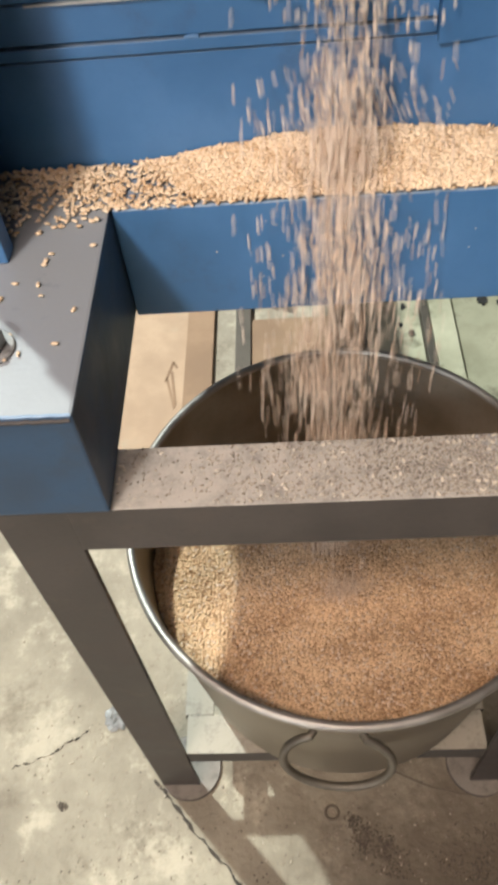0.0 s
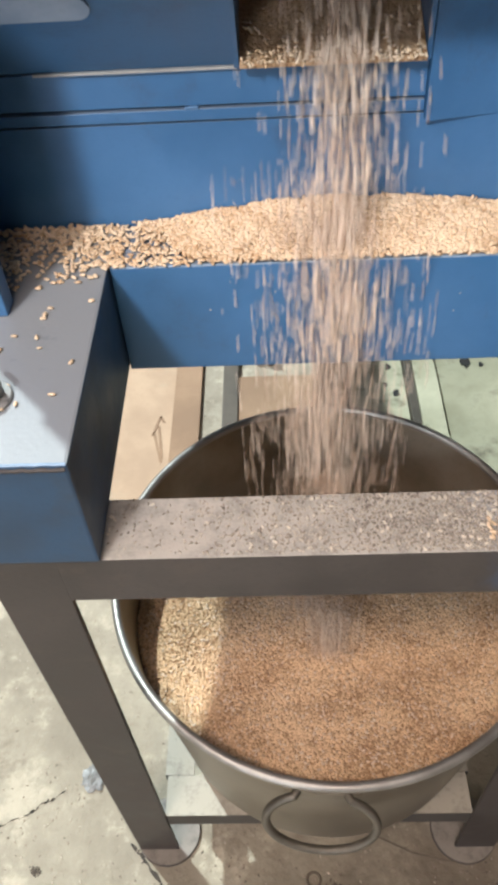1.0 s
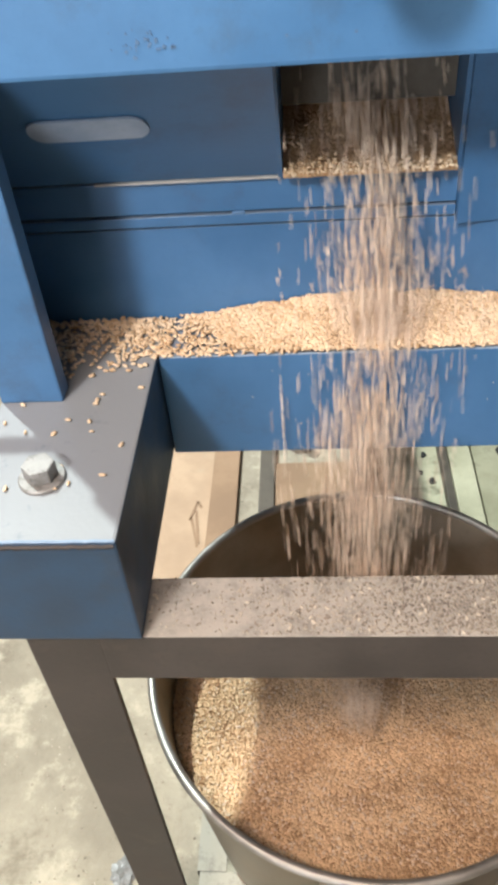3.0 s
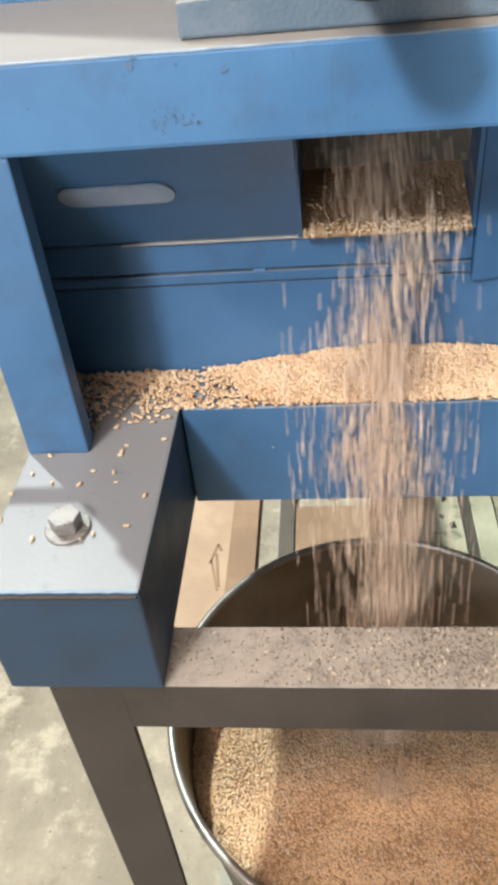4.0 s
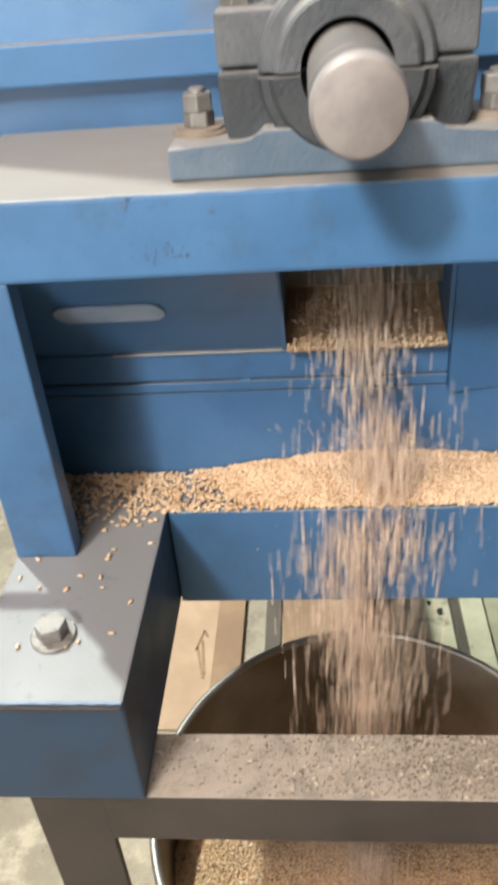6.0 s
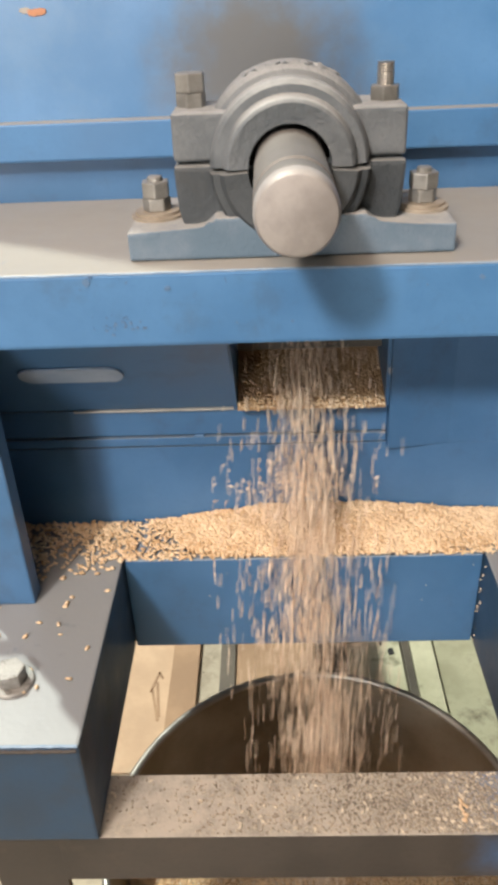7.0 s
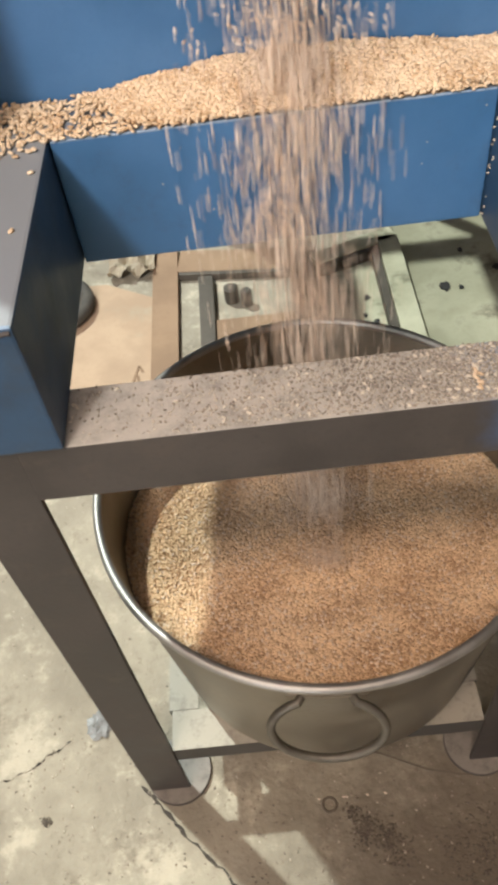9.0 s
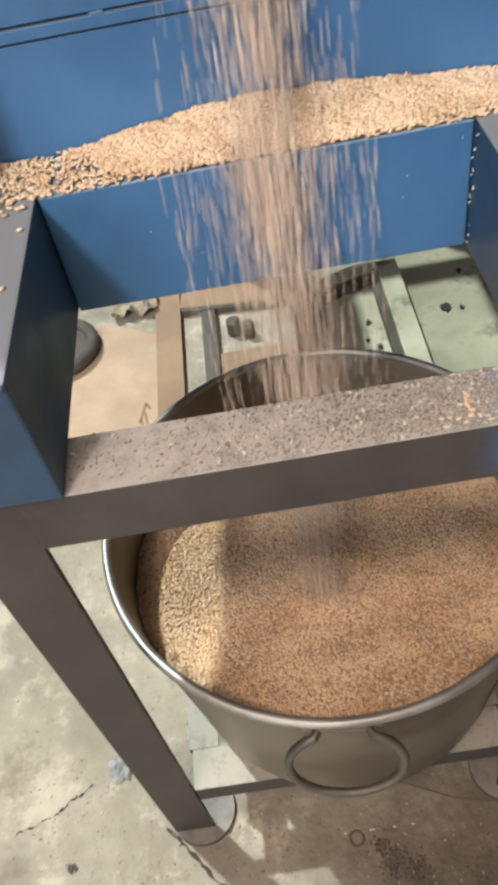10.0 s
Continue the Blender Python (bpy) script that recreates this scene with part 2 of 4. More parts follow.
def prism(points, axis, a, b, bevel=0.0):
    """An outline of 2D points pushed along an axis (x: points are y, z; y: x, z; z: x, y) from a to b."""
    bm = bmesh.new()

    def place(p, d):
        return {"x": (d, p[0], p[1]), "y": (p[0], d, p[1]), "z": (p[0], p[1], d)}[axis]

    lo = [bm.verts.new(place(p, a)) for p in points]
    hi = [bm.verts.new(place(p, b)) for p in points]
    bm.faces.new(lo)
    bm.faces.new(hi[::-1])
    for i in range(len(points)):
        j = (i + 1) % len(points)
        bm.faces.new((lo[i], hi[i], hi[j], lo[j]))
    if bevel:
        bmesh.ops.bevel(bm, geom=bm.edges[:], offset=bevel, segments=2, profile=0.6, affect="EDGES")
    return bm


def lathe(profile, centre=(0, 0, 0), axis="z", steps=64, closed=False):
    """Radius and height pairs turned round an axis."""
    bm = bmesh.new()
    rings = []
    for r, h in profile:
        ring = []
        for k in range(steps):
            a = 2 * math.pi * k / steps
            c, s = r * math.cos(a), r * math.sin(a)
            p = {"z": (c, s, h), "y": (c, h, s), "x": (h, c, s)}[axis]
            ring.append(bm.verts.new(Vector(centre) + Vector(p)))
        rings.append(ring)
    for i in range(len(rings) - 1 + closed):
        a, b = rings[i], rings[(i + 1) % len(rings)]
        for k in range(steps):
            bm.faces.new((a[k], a[(k + 1) % steps], b[(k + 1) % steps], b[k]))
    if not closed:
        bm.faces.new(rings[0][::-1])
        bm.faces.new(rings[-1])
    return bm


def tube(points, radius, sides=10, bm=None):
    """A round bar along a line of points."""
    bm = bm or bmesh.new()
    points = [Vector(p) for p in points]
    rings = []
    for i, p in enumerate(points):
        d = (points[min(i + 1, len(points) - 1)] - points[max(i - 1, 0)]).normalized()
        u = d.orthogonal().normalized() if i == 0 else (u - d * u.dot(d)).normalized()
        w = d.cross(u)
        rings.append([bm.verts.new(p + radius * (u * math.cos(2 * math.pi * k / sides) + w * math.sin(2 * math.pi * k / sides))) for k in range(sides)])
    for a, b in zip(rings, rings[1:]):
        for k in range(sides):
            bm.faces.new((a[k], a[(k + 1) % sides], b[(k + 1) % sides], b[k]))
    bm.faces.new(rings[0][::-1])
    bm.faces.new(rings[-1])
    return bm


def hexagon(x, y, z0, z1, flat, bevel=0.0012, turn=0.3):
    r = flat / math.sqrt(3)
    return prism([(x + r * math.cos(turn + k * math.pi / 3), y + r * math.sin(turn + k * math.pi / 3)) for k in range(6)], "z", z0, z1, bevel)


def grain_mesh(name, centres, mat, length=0.0062, spread=0.2, flat=0.35, rng=None, slopes=None):
    """Many kernels in one mesh: spindle shapes of five sides, lying more or less flat."""
    rng = rng or np.random.default_rng(3)
    n = len(centres)
    centres = np.asarray(centres, float)
    L = length * rng.normal(1.0, spread * 0.5, n).clip(0.65, 1.4)
    W = L * rng.uniform(0.42, 0.54, n)
    ang = np.arange(5) * 2 * np.pi / 5
    base = [(-0.5, 0, 0)] + [(-0.24, 0.5 * np.cos(a), 0.5 * np.sin(a)) for a in ang] + [(0.22, 0.5 * np.cos(a), 0.5 * np.sin(a)) for a in ang] + [(0.5, 0, 0)]
    base = np.array(base)
    yaw, pitch = rng.uniform(0, 2 * np.pi, n), rng.normal(0, flat, n)
    pts = base[None] * np.stack([L, W, W * 0.85], 1)[:, None, :]
    cp, sp, cy, sy = np.cos(pitch), np.sin(pitch), np.cos(yaw), np.sin(yaw)
    x, y, z = pts[..., 0], pts[..., 1], pts[..., 2]
    x, z = x * cp[:, None] - z * sp[:, None], x * sp[:, None] + z * cp[:, None]
    x, y = x * cy[:, None] - y * sy[:, None], x * sy[:, None] + y * cy[:, None]
    if slopes is not None:
        z = z + x * slopes[:, 0:1] + y * slopes[:, 1:2]
    verts = np.stack([x, y, z], -1) + centres[:, None, :]
    tris = []
    for k in range(5):
        j = (k + 1) % 5
        tris += [(0, 1 + j, 1 + k), (1 + k, 1 + j, 6 + j), (1 + k, 6 + j, 6 + k), (6 + k, 6 + j, 11)]
    tris = np.array(tris)
    faces = (tris[None] + (np.arange(n) * 12)[:, None, None]).reshape(-1, 3)
    me = bpy.data.meshes.new(name)
    me.vertices.add(n * 12)
    me.vertices.foreach_set("co", verts.reshape(-1))
    me.loops.add(len(faces) * 3)
    me.loops.foreach_set("vertex_index", faces.reshape(-1).astype(np.int32))
    me.polygons.add(len(faces))
    me.polygons.foreach_set("loop_start", np.arange(0, len(faces) * 3, 3, dtype=np.int32))
    me.polygons.foreach_set("use_smooth", np.ones(len(faces), dtype=bool))
    me.update(calc_edges=True)
    me.validate()
    me.materials.append(mat)
    return me


# ---- the shed: unseen walls and roof added to block and bounce light ----
def shed():
    floor = part("floor", box(-6, 6, -5, 7, -0.15, 0), CONCRETE)
    tagged(floor, "dusty pale concrete floor with dark stains", "floor", kind="structure")
    for name, b in (("wall_west", (-6.2, -6, -5, 7)), ("wall_east", (6, 6.2, -5, 7)), ("wall_north", (-6.2, 6.2, 7, 7.2))):
        tagged(part(name, box(*b, -0.15, 3.4), WALL), "plain pale wall, unseen, added to bounce light", "wall", kind="structure")
    bm = box(-6.2, -3.05, -5.2, -5, -0.15, 3.4)
    box(-1.15, 6.2, -5.2, -5, -0.15, 3.4, bm=bm)
    box(-3.05, -1.15, -5.2, -5, 2.4, 3.4, bm=bm)
    tagged(part("wall_south", bm, WALL), "plain pale wall with a doorway, unseen, added for the fill lamp", "wall", kind="structure")
    # added roof, two openings: sun behind, key lamp in front kept off the floor
    bm = bmesh.new()
    for b in ((-6.2, -3.4, -5.2, 7.2), (-3.4, -0.5, -5.2, -2.33), (-3.4, -1.75, -2.33, -1.3), (-0.6, -0.5, -2.33, -1.3), (-3.4, -0.5, -1.3, 0.7), (-3.4, -0.5, 4.0, 7.2), (-0.5, 6.2, -5.2, 7.2)):
        box(*b, 3.4, 3.46, bm=bm)
    tagged(part("ceiling", bm, ROOF), "grey sheet roof, unseen, added with openings that shape the light", "ceiling", kind="structure")


def ceiling_lamp():
    c = thing("ceiling_lamp", "plain white tube lamp under the roof", "lamp")
    part("tray", box(-1.4, 0.0, -1.05, -0.55, 3.28, 3.33, 0.004), WALL, c)
    for x in (-1.3, -0.1):
        part("hanger", tube([(x, -0.8, 3.33), (x, -0.8, 3.40)], 0.006, 8), STEEL, c)


shed()
ceiling_lamp()

# ---- the machine ----
TOP = 0.943     # top of the base rails
PANEL = 0.560   # front of the lower panel


def machine():
    m = thing("grain_machine", "blue painted steel grain machine, dusty, wheat pouring out", "machine")
    for s in (-1, 1):
        cx = -0.001
        x0, x1 = sorted((cx + s * 0.172, cx + s * 0.2945))
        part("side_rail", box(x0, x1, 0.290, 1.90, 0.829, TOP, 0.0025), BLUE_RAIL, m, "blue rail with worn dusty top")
        b = bmesh.new()
        n = 40
        tube([(x0 + 0.002 + (x1 - x0 - 0.004) * k / n, 0.2901 + 0.0003 * math.sin(k * 2.1), TOP - 0.0042 + 0.0002 * math.sin(k * 1.3) + 0.0002 * math.sin(k * 4.7)) for k in range(n + 1)], 0.0019, 6, b)
        part("weld_bead", b, RUST, m, "rusty weld along the rail end", True)
        px0, px1 = sorted((cx + s * 0.2412, cx + s * 0.2935))
        part("post", box(px0, px1, 0.441, 0.461, TOP, 1.190, 0.002), BLUE, m)
        part("side_plate", box(*sorted((cx + s * 0.2875, cx + s * 0.293)), 0.461, 0.580, TOP, 1.190), BLUE, m)
    part("cross_beam", box(-0.172, 0.170, 0.500, 0.60, 0.829, TOP - 0.001, 0.002), BLUE, m)
    part("upper_beam", box(-0.302, 0.300, 0.440, 0.655, 1.190, 1.2455, 0.003), BLUE_TOP, m, "blue beam with beige dust on top")
    # lower panel in three lapped plates with two seams, and a bent plate that covers them beside the spout
    part("panel_plate", box(-0.300, 0.0815, PANEL, PANEL + 0.012, TOP, 1.0325), BLUE, m)
    part("panel_strip", box(-0.300, 0.081, PANEL - 0.0015, PANEL + 0.012, 1.0345, 1.0435, 0.001), BLUE, m)
    part("panel_plate", box(-0.300, 0.081, PANEL, PANEL + 0.012, 1.0455, 1.0735, 0.001), BLUE, m)
    # near-black sheet that paints the dark of the two seams
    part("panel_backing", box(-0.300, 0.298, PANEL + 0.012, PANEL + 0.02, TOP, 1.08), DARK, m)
    part("side_panel", box(0.0815, 0.298, PANEL, PANEL + 0.011, TOP, 1.0295), BLUE, m)
    part("cover_plate", prism([(0.0815, PANEL + 0.011), (0.0815, PANEL - 0.008), (0.140, PANEL), (0.298, PANEL), (0.298, PANEL + 0.011)], "z", 1.0296, 1.190), BLUE, m, "bent plate beside the spout")
    # plate that leans forward over the panel and ends at the spout
    lean = [(0.559, 1.0755), (0.569, 1.0755), (0.474, 1.190), (0.464, 1.190)]
    part("leaning_plate", prism(lean, "x", -0.300, -0.060), BLUE, m)
    part("ledge", box(-0.212, -0.060, PANEL - 0.004, PANEL - 0.0005, 1.0735, 1.0752), LEDGE, m, "dusty ledge of the panel")
    lump = bmesh.new()
    bmesh.ops.create_icosphere(lump, subdivisions=2, radius=1.0)
    for v in lump.verts:
        k = 1 + 0.35 * noise.noise(v.co * 1.6)
        v.co = Vector((-0.096 + v.co.x * 0.0065 * k, PANEL - 0.0008 + v.co.y * 0.0016, 1.0445 + v.co.z * 0.0018 * k))
    part("weld_spot", lump, CHIP, m, "rough weld spot on the seam", True)
    # unseen thin bar on the upper beam's end, added to shade a strip of rail
    part("end_bar", box(-0.46, -0.303, 0.500, 0.517, 1.200, 1.208, 0.001), BLUE, m)
    # a pale strip on the plate: bright light put into its colour
    c = Vector((-0.194, 0.5085, 1.139))
    pts = []
    for k in range(24):
        a = 2 * math.pi * k / 24
        pts.append((c.x + (0.032 if math.cos(a) > 0 else -0.032) + 0.012 * math.cos(a), 0.0135 * math.sin(a)))
    bm = prism(pts, "y", -0.0012, 0.0006)
    bm.transform(Matrix.Translation((0, c.y - 0.002, c.z - 0.002)) @ Matrix.Rotation(math.atan2(-0.092, 0.107) * -1, 4, "X"))
    part("slot", bm, SLOT, m, "pale strip painted as light on the plate")
    # spout
    for x0, x1, y in ((-0.062, -0.0585, 0.470), (0.0775, 0.081, 0.553)):
        part("spout_cheek", prism([(0.556, 1.074), (0.75, 1.16), (0.75, 1.190), (y, 1.190)], "x", x0, x1), BLUE, m)
    part("spout_floor", prism([(0.548, 1.0765), (0.75, 1.15), (0.75, 1.155), (0.548, 1.0795)], "x", -0.058, 0.077), GRAIN_BED, m, "spout floor covered with sliding wheat")
    part("spout_back", box(-0.058, 0.077, 0.590, 0.598, 1.118, 1.190), SPOUT, m, "dusty brown plate in the spout")
    # body behind
    L, R, HEAD = -0.455, 0.42, 2.15
    back = 0.655 + (HEAD - 1.312) * 0.2283
    part("back_panel", box(L, R, 0.655, 0.665, 1.205, 1.281), BLUE, m)
    part("lip_strip", box(L, R, 0.640, 0.668, 1.283, 1.315, 0.002), BLUE_TOP, m)
    part("upper_panel", prism([(0.655, 1.315), (0.665, 1.315), (back + 0.01, HEAD), (back, HEAD)], "x", L, R), BLUE_GREASE, m, "blue panel with dark grease round the shaft")
    for x0, x1 in ((L, L + 0.006), (R - 0.006, R)):
        part("body_side", prism([(0.668, 1.205), (0.668, 1.315), (back + 0.01, HEAD), (1.3, HEAD), (1.3, 1.205)], "x", x0, x1), BLUE, m)
    part("body_back", box(L, R, 1.3, 1.31, 1.205, HEAD), BLUE, m)
    part("body_top", box(L, R, back, 1.31, HEAD, HEAD + 0.01), BLUE, m)
    part("body_floor", box(L, R, 0.80, 1.31, 1.195, 1.205), BLUE, m)
    for x0, x1 in ((-0.300, -0.294), (0.294, 0.300)):
        part("lower_side", box(x0, x1, 0.58, 1.2, TOP, 1.190), BLUE, m)
    part("lower_back", box(-0.294, 0.294, 1.194, 1.2, TOP, 1.195), BLUE, m)
    part("lower_cover", box(-0.294, 0.294, 0.756, 1.194, 1.187, 1.194), BLUE, m)
    part("lower_floor", box(-0.171, 0.169, 0.60, 1.194, TOP - 0.008, TOP - 0.002), BLUE, m)
    # paint worn pale along the edges
    def worn(a, b, r):
        a, b = Vector(a), Vector(b)
        w = random.Random(2)
        part("worn_edge", tube([a.lerp(b, k / 30) + Vector((w.uniform(-1, 1), w.uniform(-1, 1), w.uniform(-1, 1))) * 0.0002 for k in range(31)], r, 6), EDGE, m, "pale worn paint edge", True)

    worn((-0.170, 0.5004, TOP - 0.0016), (0.168, 0.5004, TOP - 0.0016), 0.0009)
    worn((-0.300, 0.4408, 1.2447), (0.298, 0.4408, 1.2447), 0.0009)
    for x0, x1 in ((-0.2945, -0.174), (0.172, 0.2925)):
        worn((x0, 0.2915, TOP - 0.0008), (x1, 0.2915, TOP - 0.0008), 0.0012)
    # chips and scuffs in the paint
    rng = random.Random(4)
    spots = [(-0.153, 1.2335, 0.0035), (-0.150, 1.2375, 0.0022), (-0.097, 1.2275, 0.0028), (0.12, 1.229, 0.0025)]
    spots += [(-0.132 + rng.gauss(0, 0.010), 1.202 + rng.gauss(0, 0.004), rng.uniform(0.0006, 0.0018)) for _ in range(26)]
    spots += [(rng.uniform(-0.29, 0.28), rng.uniform(1.190, 1.234), rng.uniform(0.0005, 0.0013)) for _ in range(22)]
    for x, z, r in [(x, z + 0.006, 0.75 * r) for x, z, r in spots]:
        part("paint_chip", prism([(x + r * rng.uniform(0.6, 1.3) * math.cos(6.283 * k / 9), z + r * rng.uniform(0.6, 1.3) * math.sin(6.283 * k / 9)) for k in range(9)], "y", 0.4394, 0.4402), CHIP, m)
    for _ in range(14):
        x, z, r = rng.uniform(-0.165, 0.165), rng.uniform(0.835, 0.935), rng.uniform(0.0004, 0.001)
        part("paint_chip", prism([(x + r * math.cos(6.283 * k / 6), z + r * math.sin(6.283 * k / 6)) for k in range(6)], "y", 0.4994, 0.5002), LEDGE, m)
    for x, z, r, mat in ((-0.219, 1.398, 0.006, RUST_CHIP), (-0.228, 1.400, 0.004, LEDGE), (0.041, 1.402, 0.003, CHIP)):
        y = 0.655 + (z - 1.312) * 0.2283
        part("paint_chip", prism([(x + 1.6 * r * rng.uniform(0.6, 1.2) * math.cos(6.283 * k / 11), z + 0.6 * r * rng.uniform(0.6, 1.2) * math.sin(6.283 * k / 11)) for k in range(11)], "y", y - 0.0018, y + 0.002), mat, m, "bare rusty spot in the paint")
    # rail bolts
    for s in (-1, 1):
        bx, by = s * 0.238, 0.352
        head = part("bolt", hexagon(bx, by, TOP + 0.003, TOP + 0.0155, 0.0215), BOLT, m, "worn steel hexagon bolt")
        part("washer", lathe([(0.0175, TOP), (0.0175, TOP + 0.002), (0.0165, TOP + 0.003), (0.008, TOP + 0.003)], (bx, by, 0), steps=40), BOLT, head, "dull steel washer", True)
    return m


def arc_lathe(profile, cx, cz, a0, a1, steps=40):
    """Radius and depth pairs, a closed outline, turned about the shaft from angle a0 to a1."""
    bm = bmesh.new()
    rings = []
    for k in range(steps + 1):
        a = a0 + (a1 - a0) * k / steps
        rings.append([bm.verts.new((cx + r * math.cos(a), y, cz + r * math.sin(a))) for r, y in profile])
    n = len(profile)
    for u, v in zip(rings, rings[1:]):
        for k in range(n):
            bm.faces.new((u[k], u[(k + 1) % n], v[(k + 1) % n], v[k]))
    bm.faces.new(rings[0][::-1])
    bm.faces.new(rings[-1])
    return bm


def bearing():
    b = thing("bearing_housing", "grey cast iron split bearing housing on the blue beam", "bearing")
    cx, cz, z0 = -0.010, 1.305, 1.246
    # base plate that sweeps up to the round body in the middle
    rise = [(0.115, 0.0), (0.115, 0.020), (0.066, 0.0203), (0.060, 0.0215), (0.056, 0.0245), (0.0525, 0.0285)]
    part("base", prism([(cx + x, z0 + z) for x, z in rise] + [(cx - x, z0 + z) for x, z in rise[::-1]], "y", 0.463, 0.556, 0.002), CAST_BLUE, b, "blue-grey base with chipped paint")
    # lower half: slightly tapered block with a round front
    split = cz + 0.0015
    low = [(cx - 0.074, z0 + 0.012), (cx - 0.079, z0 + 0.028), (cx - 0.081, split - 0.001), (cx + 0.081, split - 0.001), (cx + 0.079, z0 + 0.028), (cx + 0.074, z0 + 0.012)]
    part("lower_half", prism(low, "y", 0.4825, 0.546, 0.003), CAST_DARK, b, "greasy lower half, shade in its colour")
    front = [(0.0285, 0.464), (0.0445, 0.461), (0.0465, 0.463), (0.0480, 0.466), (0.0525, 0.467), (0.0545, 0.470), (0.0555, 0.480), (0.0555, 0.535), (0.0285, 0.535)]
    part("lower_ring", arc_lathe(front, cx, cz, math.pi * 1.012, math.pi * 1.988), CAST_DARK, b, "greasy lower part of the front ring, shade in its colour", True)
    # cap: rounded steps that rise from the front ring to the thick middle
    cap = [(0.0285, 0.468), (0.0415, 0.466), (0.0435, 0.4675), (0.0450, 0.472), (0.0465, 0.4745), (0.0515, 0.475), (0.0540, 0.478), (0.0552, 0.484), (0.0555, 0.494), (0.0585, 0.496), (0.0612, 0.500), (0.0622, 0.506), (0.0620, 0.534), (0.0600, 0.542), (0.0540, 0.546), (0.0285, 0.546)]
    part("cap", arc_lathe(cap, cx, cz, 0.012, math.pi - 0.012, 48), CAST, b, "dusty cast cap", True)
    for s in (-1, 1):
        part("shoulder", box(*sorted((cx + s * 0.040, cx + s * 0.081)), 0.488, 0.546, split + 0.0008, z0 + 0.094, 0.004, segments=3), CAST, b)
        part("cap_nut", hexagon(cx + s * 0.068, 0.516, z0 + 0.0935, z0 + 0.1035, 0.019), STEEL, b)
        if s < 0:
            part("cap_bolt", hexagon(cx + s * 0.068, 0.516, z0 + 0.1035, z0 + 0.116, 0.0195, turn=0.5), STEEL, b)
        else:
            prof = [(0.0062 - 0.0007 * (k % 2), z0 + 0.1035 + 0.0009 * k) for k in range(17)]
            part("cap_stud", lathe(prof, (cx + s * 0.068, 0.516, 0), steps=16), STEEL, b, "threaded stud")
        nut = part("foot_nut", hexagon(cx + s * 0.098, 0.508, z0 + 0.025, z0 + 0.0345, 0.0185, turn=0.1), STEEL, b)
        part("foot_nut", hexagon(cx + s * 0.098, 0.508, z0 + 0.0345, z0 + 0.046, 0.019, turn=0.6), STEEL, b)
        part("foot_stud", lathe([(0.0058, z0 + 0.046), (0.0056, z0 + 0.0485), (0.0045, z0 + 0.0492)], (cx + s * 0.098, 0.508, 0), steps=14), STEEL, nut)
        part("foot_washer", lathe([(0.0195, z0 + 0.020), (0.0195, z0 + 0.0225), (0.0165, z0 + 0.0228), (0.0165, z0 + 0.025), (0.009, z0 + 0.025)], (cx + s * 0.098, 0.508, 0), steps=32), STEEL_TAN, nut, "dusty tan washer", True)
    # worn crust of grease and dust over the crown
    rng = random.Random(8)
    for k in range(7):
        a = math.pi * (0.33 + 0.055 * k)
        x, z, w = cx + 0.0612 * math.cos(a), cz + 0.0612 * math.sin(a), rng.uniform(0.006, 0.010)
        lump = bmesh.new()
        bmesh.ops.create_icosphere(lump, subdivisions=2, radius=1.0)
        for v in lump.verts:
            k2 = 1 + 0.4 * noise.noise(v.co * 1.5 + Vector((k, 0, 0)))
            v.co = Vector((v.co.x * w * k2, v.co.y * 0.010 * k2, v.co.z * 0.0026 * k2))
        lump.transform(Matrix.Translation((x, rng.uniform(0.508, 0.513), z)) @ Matrix.Rotation(math.pi / 2 - a, 4, "Y"))
        part("grease_crust", lump, CAST, b, "dusty crust of old grease", True)
    # near-black plug that paints the shaded gap round the shaft
    part("bore", lathe([(0.0295, 0.500), (0.0295, 0.54)], (cx, 0, cz), "y", 40), DARK, b)
    sh = thing("drive_shaft", "bare grey steel shaft end in the bearing", "shaft")
    part("shaft", lathe([(0.0246, 0.66), (0.0246, 0.382), (0.0236, 0.381), (0.0236, 0.376), (0.0243, 0.375), (0.0243, 0.3585)], (cx, 0, cz), "y", 48), SHAFT, sh, "dusty brown-grey shaft with a turned groove", True)
    part("shaft_end", lathe([(0.0243, 0.3582), (0.0243, 0.352), (0.0236, 0.348), (0.0222, 0.3458), (0.0200, 0.345)], (cx, 0, cz), "y", 48), SHAFT_END, sh, "smooth pale shaft end", True)


